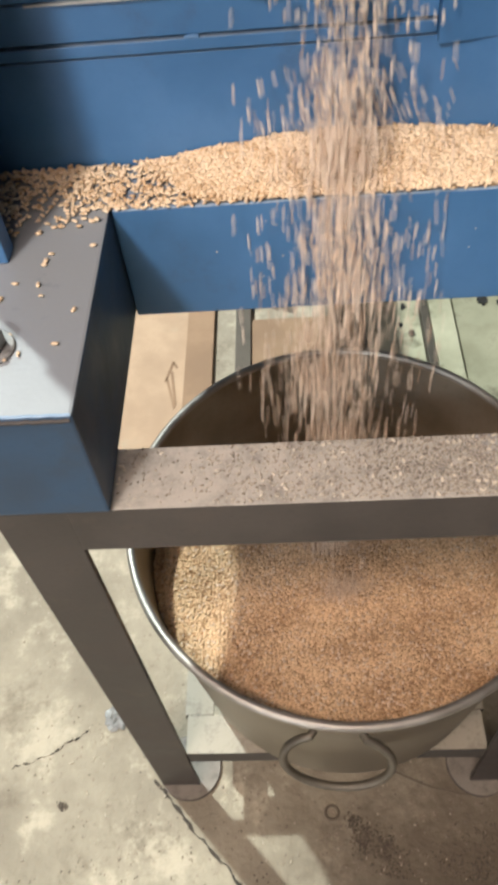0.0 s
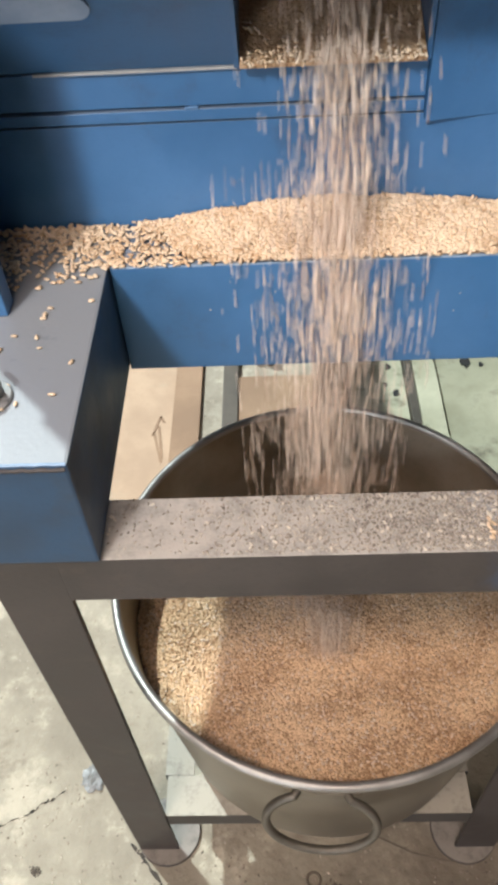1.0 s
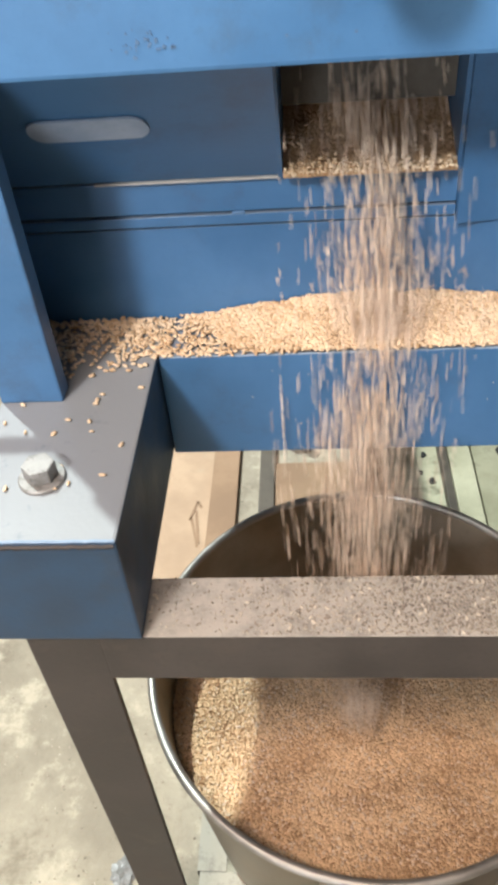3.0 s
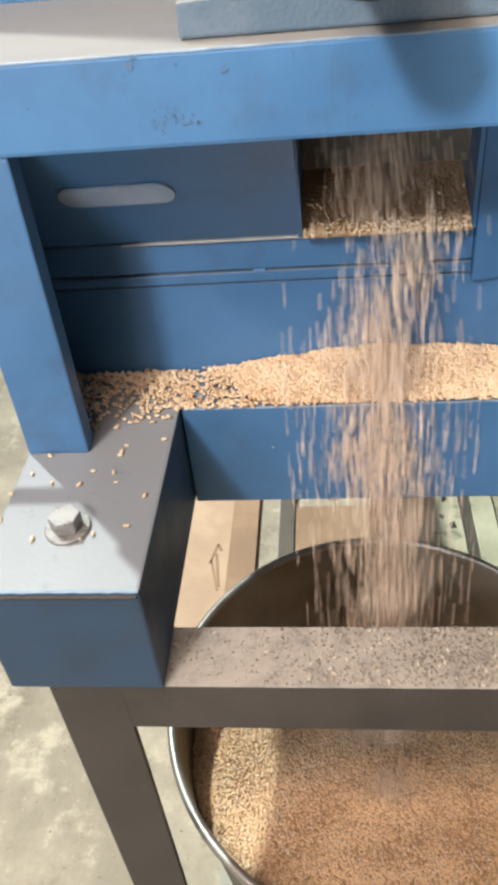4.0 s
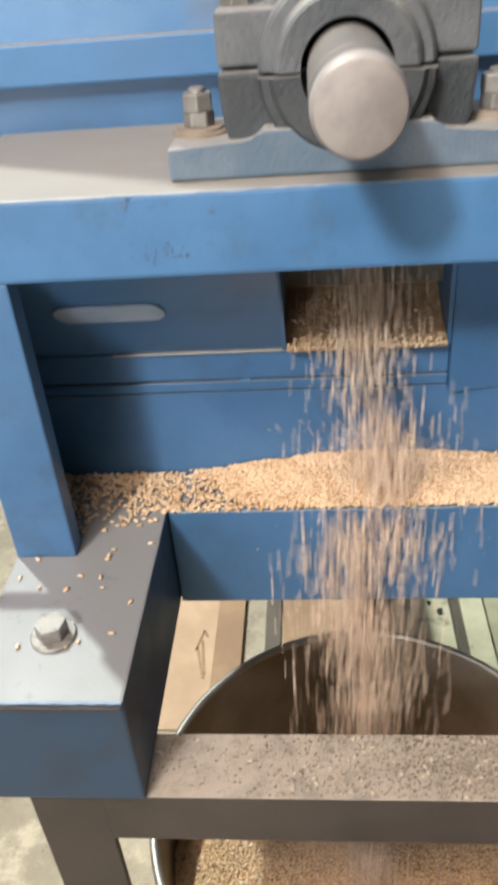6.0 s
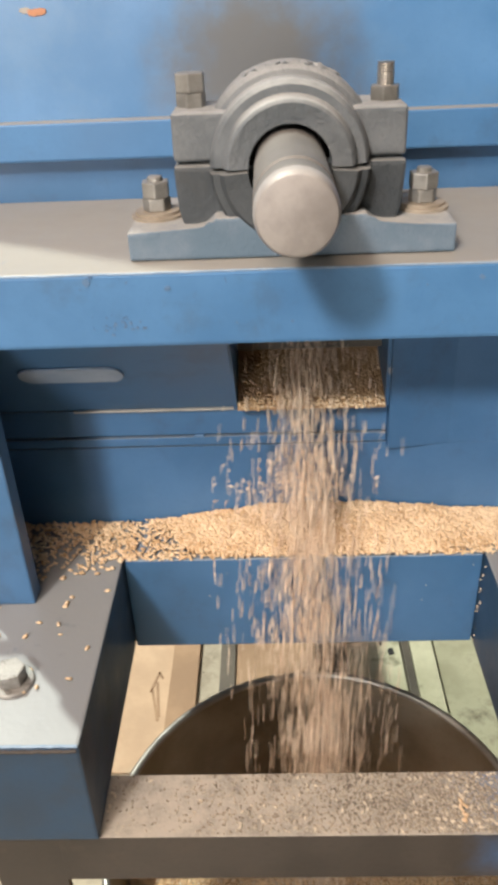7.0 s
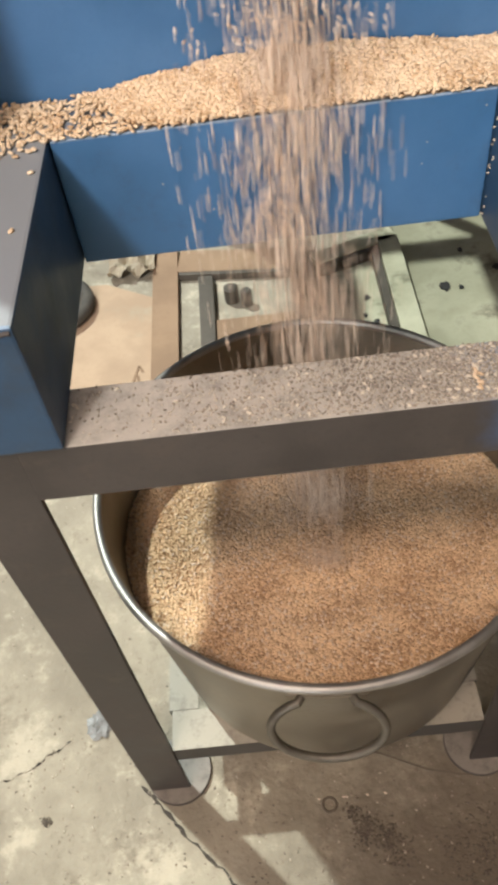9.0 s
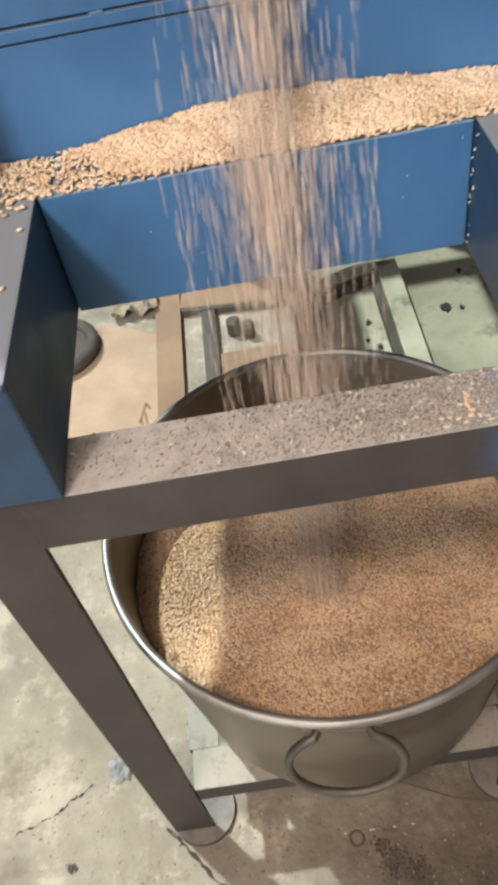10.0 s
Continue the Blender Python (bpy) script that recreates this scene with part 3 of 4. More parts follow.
def stand():
    s = thing("steel_stand", "brown-grey steel angle stand, dusty, carrying the machine", "stand")
    H = 0.8275
    # front beam: flange on top and a web in front
    part("front_beam", prism([(0.293, H), (0.350, H), (0.350, H - 0.006), (0.299, H - 0.006), (0.299, 0.769), (0.293, 0.769)], "x", -0.2085, 0.2155, 0.0008), STAND_TOP, s, "front beam with chaff and dust on its top")
    part("rear_beam", prism([(1.9, H), (1.845, H), (1.845, H - 0.006), (1.894, H - 0.006), (1.894, 0.769), (1.9, 0.769)], "x", -0.209, 0.216), STAND, s)
    for x0, x1 in ((-0.2675, -0.2085), (0.2155, 0.2745)):
        part("side_beam", box(x0 + 0.004, x1 - 0.004, 0.356, 1.838, 0.769, H, 0.001), STAND, s)
        for y0, y1 in ((0.294, 0.356), (1.838, 1.9)):
            yf = y0 if y0 < 1 else y1 - 0.006
            o0, o1 = (x0, x0 + 0.006) if x0 < 0 else (x1 - 0.006, x1)
            bm = box(x0, x1, yf, yf + 0.006, 0.008, H - 0.001, 0.001)
            box(o0, o1, y0 + 0.006 if y0 < 1 else y0, y1 if y0 < 1 else y1 - 0.006, 0.008, H - 0.001, bm=bm)
            part("leg", bm, STAND, s)
            part("foot_plate", lathe([(0.050, 0.0), (0.050, 0.006), (0.049, 0.0075)], ((x0 + x1) / 2 + 0.012 * (1 if x0 < 0 else -1), (y0 + y1) / 2 - 0.004, 0), steps=40), STAND, s, "round dusty foot plate", True)
    for x0, x1 in ((-0.213, -0.172), (0.179, 0.220)):
        web = (x0, x0 + 0.005) if x0 < 0 else (x1 - 0.005, x1)
        part("lower_side_bar", prism([(x0, 0.167), (x1, 0.167), (x1, 0.162), (web[1], 0.162), (web[1], 0.128), (web[0], 0.128)] if x0 < 0 else [(x0, 0.167), (x1, 0.167), (web[1], 0.128), (web[0], 0.128), (web[0], 0.162), (x0, 0.162)], "y", 0.353, 0.620), SHELF, s)
    for y in (0.2975, 0.621):
        part("lower_cross_bar", prism([(y, 0.168), (y + 0.0545, 0.168), (y + 0.0545, 0.163), (y + 0.005, 0.163), (y + 0.005, 0.128), (y, 0.128)], "x", -0.209, 0.216), SHELF, s, "lower bar with pale dust on its flange")


def pot():
    p = thing("steel_pot", "large tapered stainless steel pot full of wheat, on the lower bars", "pot")
    c = (0.021, 0.493, 0)
    zb, zr = 0.1685, 0.500
    prof = [(0.20, zb), (0.222, zb + 0.004), (0.229, zb + 0.015), (0.262, zr - 0.004), (0.260, zr - 0.004), (0.227, zb + 0.016), (0.220, zb + 0.007), (0.19, zb + 0.005)]
    part("body", lathe(prof, c, steps=128), POT, p, "", True)
    n = 16
    ring = [(0.2635 + 0.0055 * math.cos(2 * math.pi * k / n), zr + 0.0055 * math.sin(2 * math.pi * k / n)) for k in range(n)]
    part("rim", lathe(ring, c, steps=160, closed=True), RIM, p, "bright rolled rim", True)
    for turn in (-95, 85):
        pts = [Vector((-0.026, 0.010, -0.0085))]
        for k in range(33):
            a = radians(120 + 300 * k / 32)
            pts.append(Vector((0.0585 * math.cos(a), 0.004, -0.048 + 0.044 * math.sin(a))))
        pts += [Vector((0.026, 0.010, -0.0085))]
        mm = Matrix.Translation(c) @ Matrix.Rotation(radians(turn + 90), 4, "Z") @ Matrix.Translation((0, -0.268, zr - 0.013)) @ Matrix.Rotation(radians(-21), 4, "X")
        loop = part("handle", tube([mm @ q for q in pts], 0.0048, 12), BAR, p, "dull round bar loop handle", True)
        # thin strap welded to the pot between the ends of the bar
        bm = bmesh.new()
        rows = []
        for k in range(13):
            a = radians(-9 + 18 * k / 12)
            col = []
            for z, r in ((-0.010, 0.2605), (-0.010, 0.2635), (-0.030, 0.2617), (-0.030, 0.2585)):
                col.append(bm.verts.new(mm @ Matrix.Rotation(radians(21), 4, "X") @ Vector((r * math.sin(a), 0.268 - r * math.cos(a), z))))
            rows.append(col)
        for u, v in zip(rows, rows[1:]):
            for k in range(4):
                bm.faces.new((u[k], v[k], v[(k + 1) % 4], u[(k + 1) % 4]))
        bm.faces.new(rows[0])
        bm.faces.new(rows[-1][::-1])
        bmesh.ops.recalc_face_normals(bm, faces=bm.faces)
        part("handle_strap", bm, POT, loop)


machine()
bearing()
stand()
pot()


# ---- grain at rest ----
def heap_height(x, y):
    """Height of the wheat on the cross beam: a low bank against the panel, thin at its ends."""
    crown = np.interp(x, (-0.22, -0.17, -0.13, -0.08, -0.03, 0.05, 0.09, 0.14, 0.24), (0.0, 0.002, 0.005, 0.0145, 0.0215, 0.0215, 0.0205, 0.012, 0.007))
    k = np.clip((y - 0.498) / (PANEL - 0.498), 0, 1)
    wob = 0.0008 * np.sin(x * 47 + 1) + 0.0008 * np.sin(x * 113)
    edge = np.clip((x + 0.215) / 0.05, 0, 1)
    return edge * ((crown + wob) * (0.16 + 0.84 * k ** 0.8))


def grains_at_rest():
    rng = np.random.default_rng(7)
    # bed under the kernels
    bm = bmesh.new()
    nx, ny = 90, 10
    grid = []
    for i in range(nx + 1):
        x = -0.20 + 0.434 * i / nx
        grid.append([bm.verts.new((x, 0.5025 + (PANEL - 0.5035) * j / ny, TOP - 0.0025 + max(0, 1.1 * heap_height(x, 0.5025 + (PANEL - 0.5035) * j / ny) - 0.003))) for j in range(ny + 1)])
    for i in range(nx):
        for j in range(ny):
            bm.faces.new((grid[i][j], grid[i + 1][j], grid[i + 1][j + 1], grid[i][j + 1]))
    heap = thing("wheat_heap", "bank of golden wheat kernels lying on the blue beam", "grain", kind="stuff")
    part("bed", bm, GRAIN_BED, heap)
    n = 17000
    x = rng.uniform(-0.205, 0.233, n)
    y = rng.uniform(0.4985, PANEL - 0.002, n)
    h = heap_height(x, y)
    keep = (h > 0.004) | (rng.random(n) < 0.25)
    keep &= rng.random(n) < np.clip((x + 0.215) / 0.10, 0.30, 1)
    x, y, h = x[keep], y[keep], h[keep]
    z = TOP + h + rng.uniform(-0.002, 0.0018, len(x)).clip(-h + 0.0012, 1)
    kern = new("kernels", grain_mesh("kernels", np.stack([x, y, z], 1), GRAIN, length=0.0055, flat=0.3, rng=rng))
    kern.parent = heap
    # wheat sliding down the spout floor and over its lip
    n = 300
    x, k = rng.uniform(-0.057, 0.076, n), rng.random(n) ** 9
    z = 1.0805 + 0.018 * k + np.minimum(rng.exponential(0.002, n), 0.007)
    kern = new("spout_kernels", grain_mesh("spout_kernels", np.stack([x, 0.545 + 0.05 * k + rng.uniform(-0.005, 0.012, n), z], 1), GRAIN, length=0.0048, flat=0.5, rng=rng))
    kern.parent = heap
    # spill over the inner end of the rail
    spill = []
    for _ in range(4200):
        x_, y_ = rng.uniform(-0.290, -0.165), rng.uniform(0.42, PANEL - 0.003)
        k = (y_ - 0.455) / 0.10 + (x_ + 0.21) * 0.8
        if x_ < -0.236 and y_ < 0.466:
            continue
        if rng.random() < 0.55 * max(0.0, min(1.0, k)) ** 1.6 + 0.008 and not (x_ > -0.172 and y_ < 0.503):
            spill.append((x_, y_, TOP + 0.0016 + rng.uniform(0, 0.003) * max(0, k)))
    for _ in range(17):
        spill.append((rng.uniform(-0.295, -0.18), rng.uniform(0.34, 0.44), TOP + 0.0016))
    tagged(new("spilled_wheat", grain_mesh("spilled_wheat", spill, GRAIN, length=0.0061, flat=0.08, rng=rng)), "loose wheat kernels scattered on the worn rail", "grain", kind="stuff")
    # chaff and kernels on the front beam
    H = 0.8275
    bits = np.stack([rng.uniform(-0.171, 0.171, 6500) ** 1, rng.uniform(0.295, 0.349, 6500), np.full(6500, H + 0.0006)], 1)
    bits = bits[rng.random(len(bits)) < 0.07 + 0.93 * np.clip((bits[:, 0] + 0.11) / 0.24, 0, 1)]
    tagged(new("chaff", grain_mesh("chaff", bits, CHAFF, length=0.0022, spread=1.2, flat=0.05, rng=rng)), "fine chaff and broken husks on the front beam", "chaff", kind="stuff")
    husks = np.stack([rng.uniform(-0.171, 0.171, 4200), rng.uniform(0.2945, 0.3495, 4200), np.full(4200, H + 0.0007)], 1)
    husks = husks[rng.random(len(husks)) < 0.06 + 0.94 * np.clip((husks[:, 0] + 0.13) / 0.28, 0, 1) ** 1.5]
    tagged(new("husks", grain_mesh("husks", husks, HUSK, length=0.0023, spread=1.2, flat=0.05, rng=rng)), "dark bits of husk strewn on the front beam", "chaff", kind="stuff")
    stuck = np.stack([np.full(13, 0.1702), rng.uniform(0.490, 0.4992, 13), rng.uniform(0.835, 0.938, 13)], 1)
    tagged(new("stuck_chaff", grain_mesh("stuck_chaff", stuck, CHAFF, length=0.0034, flat=1.0, rng=rng)), "bits of chaff stuck in the corner of the rail", "chaff", kind="stuff")
    big = np.stack([rng.uniform(-0.171, 0.171, 170), rng.uniform(0.296, 0.348, 170), np.full(170, H + 0.0012)], 1)
    big = big[rng.random(len(big)) < 0.18 + 0.82 * np.clip((big[:, 0] + 0.08) / 0.18, 0, 1)]
    tagged(new("loose_kernels", grain_mesh("loose_kernels", big, PALE_KERNEL, length=0.0047, flat=0.05, rng=rng)), "pale wheat kernels lying in dust on the front beam", "grain", kind="stuff")
    flake = np.stack([rng.normal(0.121, 0.0022, 9), rng.normal(0.311, 0.0028, 9), H + rng.uniform(0.001, 0.004, 9)], 1)
    tagged(new("husk_cluster", grain_mesh("husk_cluster", flake, GRAIN, length=0.0062, flat=0.3, rng=rng)), "small golden cluster of husks on the front beam", "grain", kind="stuff")
    # the fill of the pot
    fill = thing("pot_wheat", "golden wheat filling the pot almost to its rim, warm shade in its colour", "grain", kind="stuff")
    cx, cy, R = 0.021, 0.493, 0.2485

    def level(r, a):
        return 0.402 - 0.13 * r * np.sin(a) - 0.5 * np.clip(r * np.sin(a) - 0.08, 0, 1) + 0.38 * np.clip(-r * np.sin(a) - 0.11, 0, 1) + 0.004 * (1 - (r / R) ** 2) + 0.003 * np.sin(3 * a + r * 20) + 0.002 * np.sin(7 * a)

    def wall(a):
        # the tapered pot is wider where the wheat stands higher
        return 1.004 + 0.030 * np.clip(-np.sin(a), 0, 1) ** 2

    bm = bmesh.new()
    rings = []
    for i in range(1, 25):
        r = R * i / 24
        rings.append([bm.verts.new((cx + r * wall(2 * math.pi * k / 96) * math.cos(2 * math.pi * k / 96), cy + r * wall(2 * math.pi * k / 96) * math.sin(2 * math.pi * k / 96), float(level(r, 2 * math.pi * k / 96)) - 0.0018)) for k in range(96)])
    for a, b in zip(rings, rings[1:]):
        for k in range(96):
            bm.faces.new((a[k], a[(k + 1) % 96], b[(k + 1) % 96], b[k]))
    bm.faces.new(rings[0])
    part("bed", bm, GRAIN_BED, fill)
    n = 62000
    r, a = R * np.sqrt(rng.random(n)), rng.uniform(0, 2 * np.pi, n)
    pts = np.stack([cx + r * wall(a) * np.cos(a), cy + r * wall(a) * np.sin(a), level(r, a) + rng.uniform(-0.0024, 0.0013, n)], 1)
    kern = new("kernels", grain_mesh("pot_kernels", pts, GRAIN_POT, length=0.0047, flat=0.3, rng=rng))
    kern.parent = fill
    # paler kernels that lie on top, glints put into their colour
    n = 2600
    r, a = R * np.sqrt(rng.random(n)), rng.uniform(0, 2 * np.pi, n)
    pts = np.stack([cx + r * wall(a) * np.cos(a), cy + r * wall(a) * np.sin(a), level(r, a) + rng.uniform(0.0008, 0.0018, n)], 1)
    kern = new("pale_kernels", grain_mesh("pale_kernels", pts, GRAIN_FALL, length=0.0049, flat=0.4, rng=rng))
    kern.parent = fill


grains_at_rest()


# ---- things on the floor behind ----
def bar(points, width, z0, z1, bevel=0.001):
    """A flat bar on the floor between two points."""
    (xa, ya), (xb, yb) = points
    d = Vector((xb - xa, yb - ya)).normalized()
    p = Vector((-d.y, d.x)) * width / 2
    return prism([(xa - p.x, ya - p.y), (xb - p.x, yb - p.y), (xb + p.x, yb + p.y), (xa + p.x, ya + p.y)], "z", z0, z1, bevel)


def floor_things():
    c = thing("cardboard_sheet", "tan cardboard sheet lying on the dusty floor", "cardboard")
    part("sheet", prism([(-0.80, 0.95), (-0.282, 0.95), (-0.282, 1.46), (-0.40, 1.53), (-0.80, 1.55)], "z", 0.001, 0.006, 0.001), CARD, c)
    part("flap", box(-0.281, -0.217, 0.95, 1.64, 0.001, 0.016, 0.001), CARD_EDGE, c, "darker brown folded flap")
    for pts in (((-0.31, 1.22), (-0.325, 1.16)), ((-0.31, 1.22), (-0.300, 1.20)), ((-0.322, 1.17), (-0.300, 1.08)), ((-0.312, 1.19), (-0.298, 1.09))):
        part("crease", bar(pts, 0.006, 0.0061, 0.0075, 0), CARD_EDGE, c)
    f = thing("floor_board", "tan wooden board lying across the floor", "board")
    part("board", bar(((-0.214, 1.575), (0.10, 1.535)), 0.085, 0.001, 0.018, 0.002), CARD_EDGE, f)
    part("board_edge", bar(((-0.214, 1.522), (0.085, 1.486)), 0.012, 0.001, 0.020), GREY, f)
    m = thing("metal_bracket", "dark grey metal bracket lying on the floor", "metal bracket")
    part("bar", box(-0.165, -0.128, 0.95, 1.50, 0.001, 0.022, 0.003), GREY, m)
    part("bar", box(0.065, 0.130, 0.95, 1.60, 0.001, 0.024, 0.003), GREY, m)
    part("plate", box(-0.127, 0.064, 0.95, 1.34, 0.001, 0.014, 0.003), CARD_EDGE, m, "rusty brown plate")
    part("stud", lathe([(0.018, 0.001), (0.018, 0.04), (0.012, 0.045)], (-0.085, 1.42, 0), steps=24), GREY, m, "", True)
    part("stud", lathe([(0.014, 0.001), (0.014, 0.04), (0.010, 0.045)], (-0.05, 1.40, 0), steps=24), GREY, m, "", True)
    b = thing("wooden_panel", "pale green painted wooden panel with dark strips as shaded edges, lying flat", "panel")
    part("rail", bar(((0.125, 1.50), (0.335, 1.575)), 0.045, 0.001, 0.035, 0.002), PALE, b)
    part("stile", bar(((0.318, 1.56), (0.312, 0.95)), 0.052, 0.001, 0.035, 0.002), PALE, b)
    # dark strips stand for the shade along the raised boards
    part("grimy_edge", bar(((0.135, 1.472), (0.290, 1.528)), 0.018, 0.001, 0.03), GREY, b, "dark strip for the shaded inner edge")
    part("grimy_edge", bar(((0.280, 1.525), (0.277, 0.95)), 0.018, 0.001, 0.03), GREY, b, "dark strip for the shaded inner edge")
    part("panel", prism([(0.140, 0.95), (0.266, 0.95), (0.269, 1.50), (0.140, 1.455)], "z", 0.001, 0.010), PALE, b)
    b = thing("pale_sheet", "wide pale green sheet with dark spots, lying flat", "board")
    part("sheet", box(0.345, 1.05, 0.95, 1.95, 0.001, 0.008, 0.001), DULL_SHEET, b)
    rng = random.Random(5)
    for x, y, r in ((0.423, 1.369, 0.012), (0.46, 1.36, 0.006), (0.56, 1.42, 0.010), (0.235, 1.36, 0.008), (0.222, 1.30, 0.006), (0.245, 1.27, 0.009), (0.49, 1.50, 0.006)):
        n = 12
        lump = prism([(x + r * rng.uniform(0.6, 1.3) * math.cos(6.283 * k / n), y + 1.3 * r * rng.uniform(0.6, 1.3) * math.sin(6.283 * k / n)) for k in range(n)], "z", 0.0085, 0.0115)
        tagged(part("dirt_lump", lump, DARK), "dark greasy lump of dirt on the pale sheet", "dirt", "dirt lumps on the boards")
    w = thing("pulley_wheel", "dark rubber rimmed wheel lying on the cardboard", "wheel")
    part("tyre", lathe([(0.095 + 0.016 * math.cos(6.283 * k / 12), 0.023 + 0.016 * math.sin(6.283 * k / 12)) for k in range(12)], (-0.535, 1.45, 0), steps=48, closed=True), TYRE, w, "worn dark rubber ring", True)
    part("disc", lathe([(0.08, 0.010), (0.08, 0.022), (0.02, 0.03)], (-0.535, 1.45, 0), steps=40), GREY, w, "grey disc", True)
    p = thing("paper_scrap", "crumpled pale paper scrap on the floor", "paper")
    bm = bmesh.new()
    bmesh.ops.create_grid(bm, x_segments=14, y_segments=14, size=0.06)
    for v in bm.verts:
        v.co = Vector((-0.335 + v.co.x, 1.60 + v.co.y, 0.012 + 0.028 * noise.noise(v.co * 38) + 0.012))
    bmesh.ops.solidify(bm, geom=bm.faces[:], thickness=0.001)
    part("scrap", bm, PAPER, p)


floor_things()


def floor_marks():
    rng = random.Random(9)

    def crack(points, width):
        bm = bmesh.new()
        line = []
        for (xa, ya), (xb, yb) in zip(points, points[1:]):
            for k in range(8):
                t = k / 8
                line.append((xa + (xb - xa) * t + rng.uniform(-0.0025, 0.0025), ya + (yb - ya) * t + rng.uniform(-0.0025, 0.0025), width * rng.uniform(0.15, 1.3)))
        left = [bm.verts.new((x - w * 0.7, y - w * 0.7, 0.0008)) for x, y, w in line]
        right = [bm.verts.new((x + w * 0.7, y + w * 0.7, 0.0008)) for x, y, w in line]
        for k in range(len(line) - 1):
            bm.faces.new((left[k], left[k + 1], right[k + 1], right[k]))
        ob = part("crack", bm, CRACK)
        tagged(ob, "dark crack in the concrete floor", "crack", kind="structure")

    crack([(-0.285, 0.305), (-0.262, 0.282), (-0.215, 0.228), (-0.160, 0.172), (-0.10, 0.10)], 0.0035)
    crack([(-0.427, 0.372), (-0.452, 0.352), (-0.488, 0.336), (-0.53, 0.325)], 0.003)
    crack([(-0.405, 0.383), (-0.428, 0.366)], 0.006)
    wire = thing("thin_wire", "thin bent wire lying on the floor", "wire")
    part("wire", tube([(0.04, 0.335, 0.004), (0.09, 0.315, 0.004), (0.15, 0.288, 0.003), (0.20, 0.276, 0.003), (0.235, 0.274, 0.003)], 0.0013, 6), DIRT, wire, "", True)
    ring = thing("steel_ring", "small dull ring half sunk in floor dirt", "ring")
    part("ring", lathe([(0.010 + 0.002 * math.cos(6.283 * k / 8), 0.002 + 0.002 * math.sin(6.283 * k / 8)) for k in range(8)], (-0.002, 0.252, 0), steps=24, closed=True), DIRT, ring, "", True)
    scrap = thing("plastic_scrap", "crumpled pale plastic scrap on the floor", "plastic")
    bm = bmesh.new()
    bmesh.ops.create_icosphere(bm, subdivisions=3, radius=1.0)
    for v in bm.verts:
        v.co = Vector((-0.355 + v.co.x * 0.020 * (1 + 0.5 * noise.noise(v.co * 2)), 0.405 + v.co.y * 0.022 * (1 + 0.5 * noise.noise(v.co * 2.3)), 0.002 + max(-0.2, v.co.z) * 0.005 * (1 + 1.2 * noise.noise(v.co * 4))))
    part("scrap", bm, PLASTIC, scrap)
    # crumbs and dirt
    g = np.random.default_rng(21)
    n = 1500
    pts = np.stack([g.normal(-0.08, 0.28, n), g.normal(0.22, 0.16, n), np.full(n, 0.0008)], 1)
    tagged(new("floor_dirt", grain_mesh("floor_dirt", pts, HUSK, length=0.0034, spread=1.4, flat=0.1, rng=g)), "dark crumbs of dirt strewn on the floor", "dirt", kind="stuff")
    n = 500
    pts = np.stack([g.uniform(-0.7, 0.3, n), g.uniform(0.1, 0.9, n), np.full(n, 0.001)], 1)
    tagged(new("floor_kernels", grain_mesh("floor_kernels", pts, CHAFF, length=0.005, flat=0.05, rng=g)), "pale chaff and stray kernels on the floor", "chaff", kind="stuff")
    # dark damp dirt in front of the pot: crumbs caked together
    pts = []
    for x, y, r, n in ((0.045, 0.215, 0.010, 220), (0.075, 0.205, 0.010, 120), (0.085, 0.185, 0.012, 130), (0.03, 0.240, 0.006, 70), (0.20, 0.16, 0.03, 420), (0.26, 0.20, 0.03, 260), (-0.43, 0.265, 0.004, 50), (-0.12, 0.12, 0.02, 120)):
        pts += [(x + g.normal(0, r), y + g.normal(0, r), 0.0006) for _ in range(n)]
    tagged(new("caked_dirt", grain_mesh("caked_dirt", pts, DIRT, length=0.0042, spread=1.4, flat=0.03, rng=g)), "dark caked dirt on the concrete", "dirt", kind="stuff")


floor_marks()


# ---- falling grain ----
STREAMS = {
    "upper": thing("spout_stream", "stream of wheat kernels falling from the spout onto the heap", "falling grain", kind="stuff"),
    "lower": thing("overflow_stream", "wheat kernels spilling off the beam into the pot", "falling grain", kind="stuff"),
}
CLUMPS = []


def clumps():
    rng = np.random.default_rng(11)
    upper, lower = [], []
    def cloud(*groups):
        pts = np.concatenate([rng.normal(0, 1, (n, 3)) * sig for n, sig in groups])
        return np.clip(pts, (-0.078, -0.016, -0.05), (0.078, 0.016, 0.05))

    for v in range(8):
        upper.append(grain_mesh("clump", cloud((190, (0.016, 0.006, 0.022)), (46, (0.030, 0.007, 0.024)), (9, (0.048, 0.009, 0.03))), GRAIN_FALL, length=0.0058, flat=1.2, rng=rng))
        lower.append(grain_mesh("clump", cloud((160, (0.018, 0.006, 0.030)), (125, (0.038, 0.008, 0.034)), (20, (0.055, 0.010, 0.045))), GRAIN_FALL, length=0.0058, flat=1.2, rng=rng))
    step = 0.035
    for stage, meshes in (("upper", upper), ("lower", lower)):
        t = -0.45
        k = 0
        while t < 10.02:
            ob = new("clump", meshes[int(rng.integers(8))])
            ob.parent = STREAMS[stage]
            CLUMPS.append((ob, stage, t + rng.uniform(-0.01, 0.01), rng.normal(0, 0.008), rng.uniform(-7, 7)))
            t += step
            k += 1


clumps()
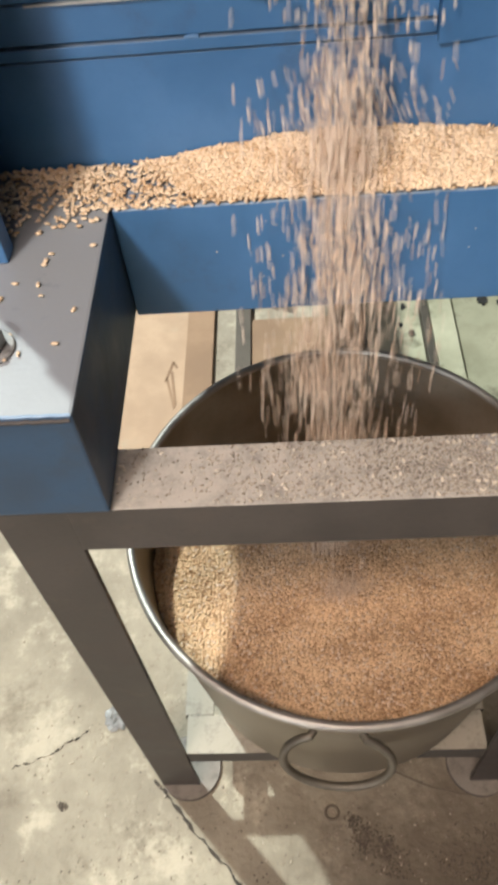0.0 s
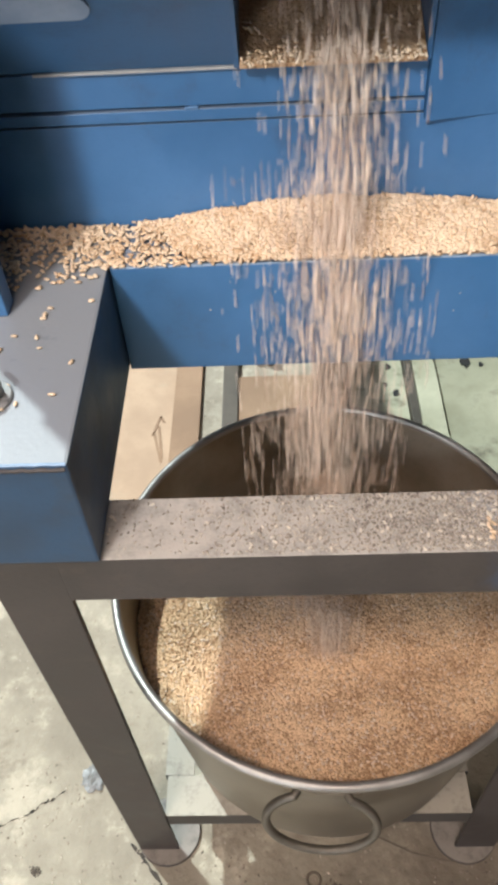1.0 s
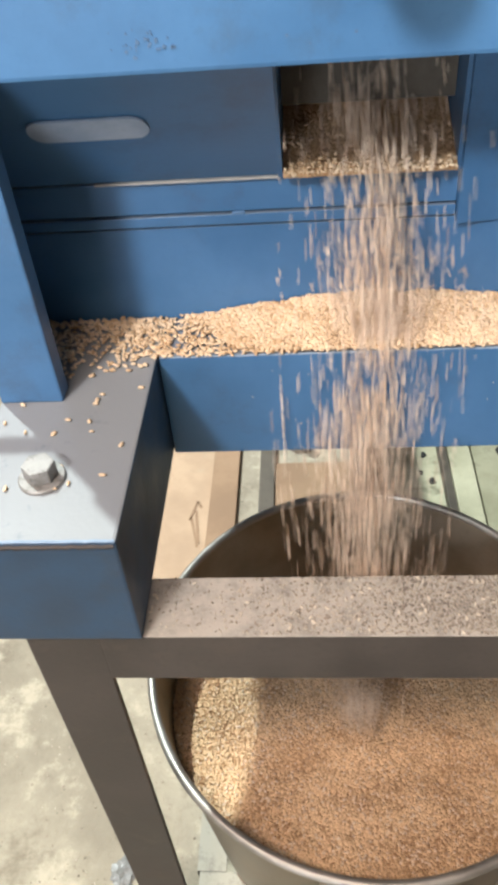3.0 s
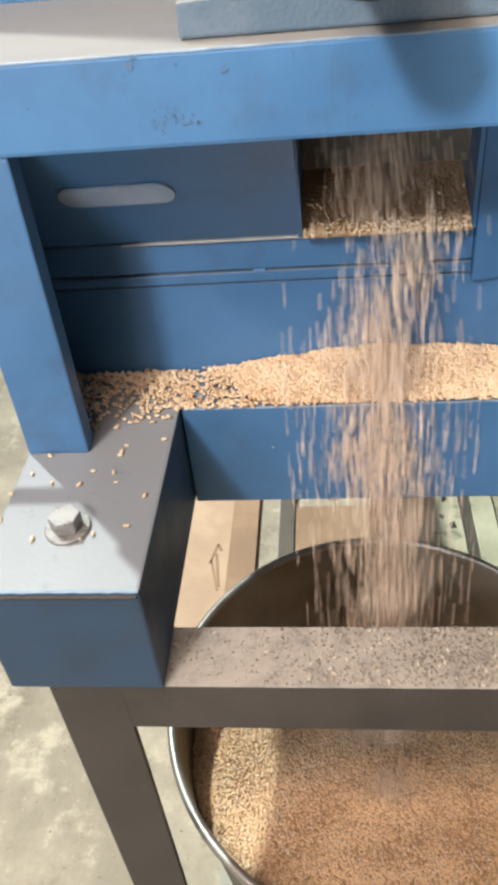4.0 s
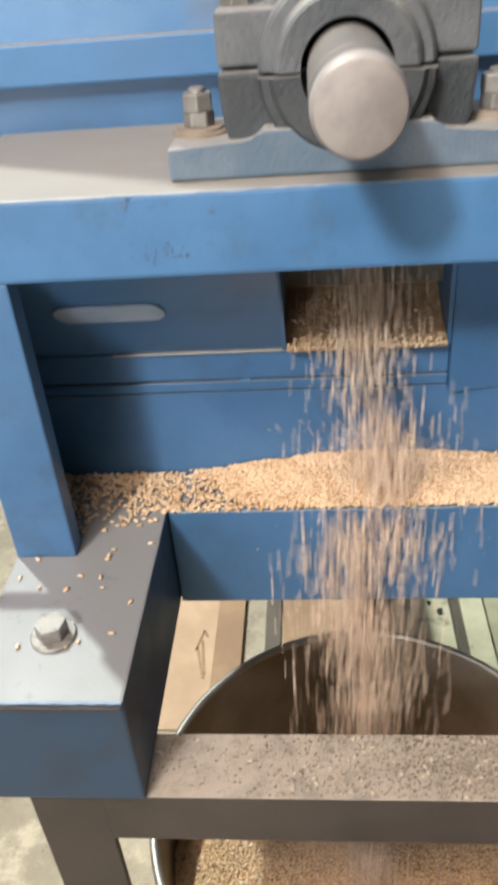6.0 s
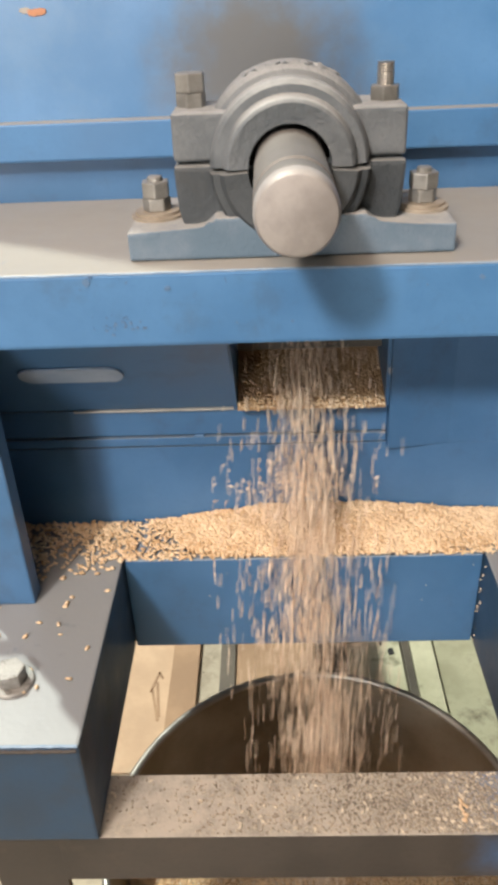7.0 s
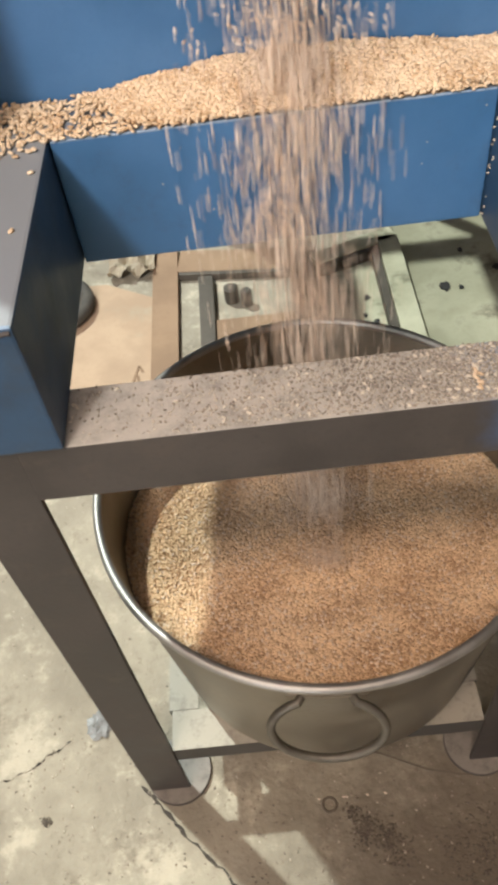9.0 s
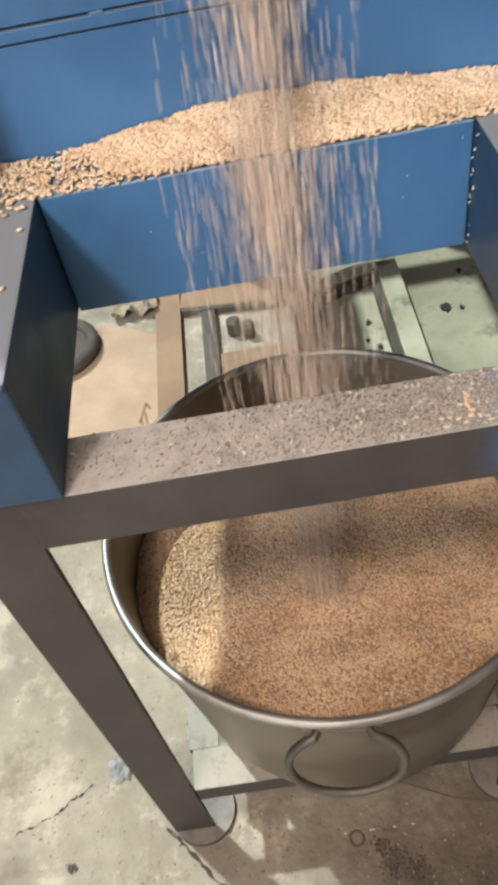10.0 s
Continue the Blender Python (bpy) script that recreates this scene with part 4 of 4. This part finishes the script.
# kernels that bounce off the heap and fall past the front beam: when they start, how far they go sideways
STRAYS = []
for start, side in ((-0.235, 0.015), (2.262, -0.003), (7.258, 0.017), (7.245, 0.032), (5.30, 0.045)):
    pip = new("stray_kernel", grain_mesh("stray_kernel", [(0, 0, 0)], GRAIN_FALL, length=0.0066, flat=1.2, rng=np.random.default_rng(5)))
    pip.parent = STREAMS["lower"]
    STRAYS.append((pip, start, side))


def stray_place(s, side):
    """Seconds since the kernel bounced off the heap."""
    if s < 0:
        return (0.01, 0.56, 0.948)
    s = min(s, 0.475)
    return (0.01 + (side - 0.01) * s / 0.23, 0.50 - 0.95 * s + 0.9 * max(0.0, s - 0.24), max(0.003, 0.968 + 0.30 * s - 4.9 * s * s))


def upper_place(s, dx):
    """Seconds since the kernels crossed the lip of the spout."""
    if s < -0.2:
        return (0.01 + dx, 0.78, 1.13)
    if s < 0:
        k = (s + 0.2) / 0.2
        return (0.012 + dx, 0.78 - 0.225 * k, 1.13 + 0.05 * math.sin(math.pi * k) - 0.035 * k)
    s = min(s, 0.38)
    return (0.012 + dx, 0.548 - 0.42 * s, max(0.27, 1.095 - 0.55 * s - 4.9 * s * s))


def lower_place(s, dx):
    """Seconds since the kernels left the edge of the heap."""
    if s < -0.075:
        return (0.01, 0.60, 0.89)
    if s < -0.04:
        k = (s + 0.075) / 0.035
        return (0.01 + dx * k, 0.60 - 0.065 * k, 0.89 + 0.095 * k)
    if s < 0:
        k = (s + 0.04) / 0.04
        return (0.01 + dx, 0.535 - 0.045 * k, 0.985 - 0.055 * k)
    s = min(s, 0.30)
    return (0.010 + dx, 0.490 - 0.02 * s, max(0.27, 0.930 - 1.2 * s - 4.9 * s * s))


def motions():
    for ob, stage, t0, dx, turn in CLUMPS:
        fn = upper_place if stage == "upper" else lower_place
        lo, hi = (-0.2, 0.40) if stage == "upper" else (-0.09, 0.36)
        rows = []
        times = [0.0] + [f / 40 for f in range(1, 400) if lo - 0.04 < f / 40 - t0 < hi + 0.04] + [10.0]
        for t in times:
            rows.append((t, pose(*fn(t - t0, dx), 0, 0, turn if stage == "upper" else -turn)))
        walk(ob, rows)
    for ob, start, side in STRAYS:
        times = [0.0] + [f / 40 for f in range(1, 400) if -0.06 < f / 40 - start < 0.54] + [10.0]
        walk(ob, [(t, pose(*stray_place(t - start, side), 70 * math.sin(9 * max(0.0, min(0.475, t - start))), 0, 0)) for t in times])


motions()
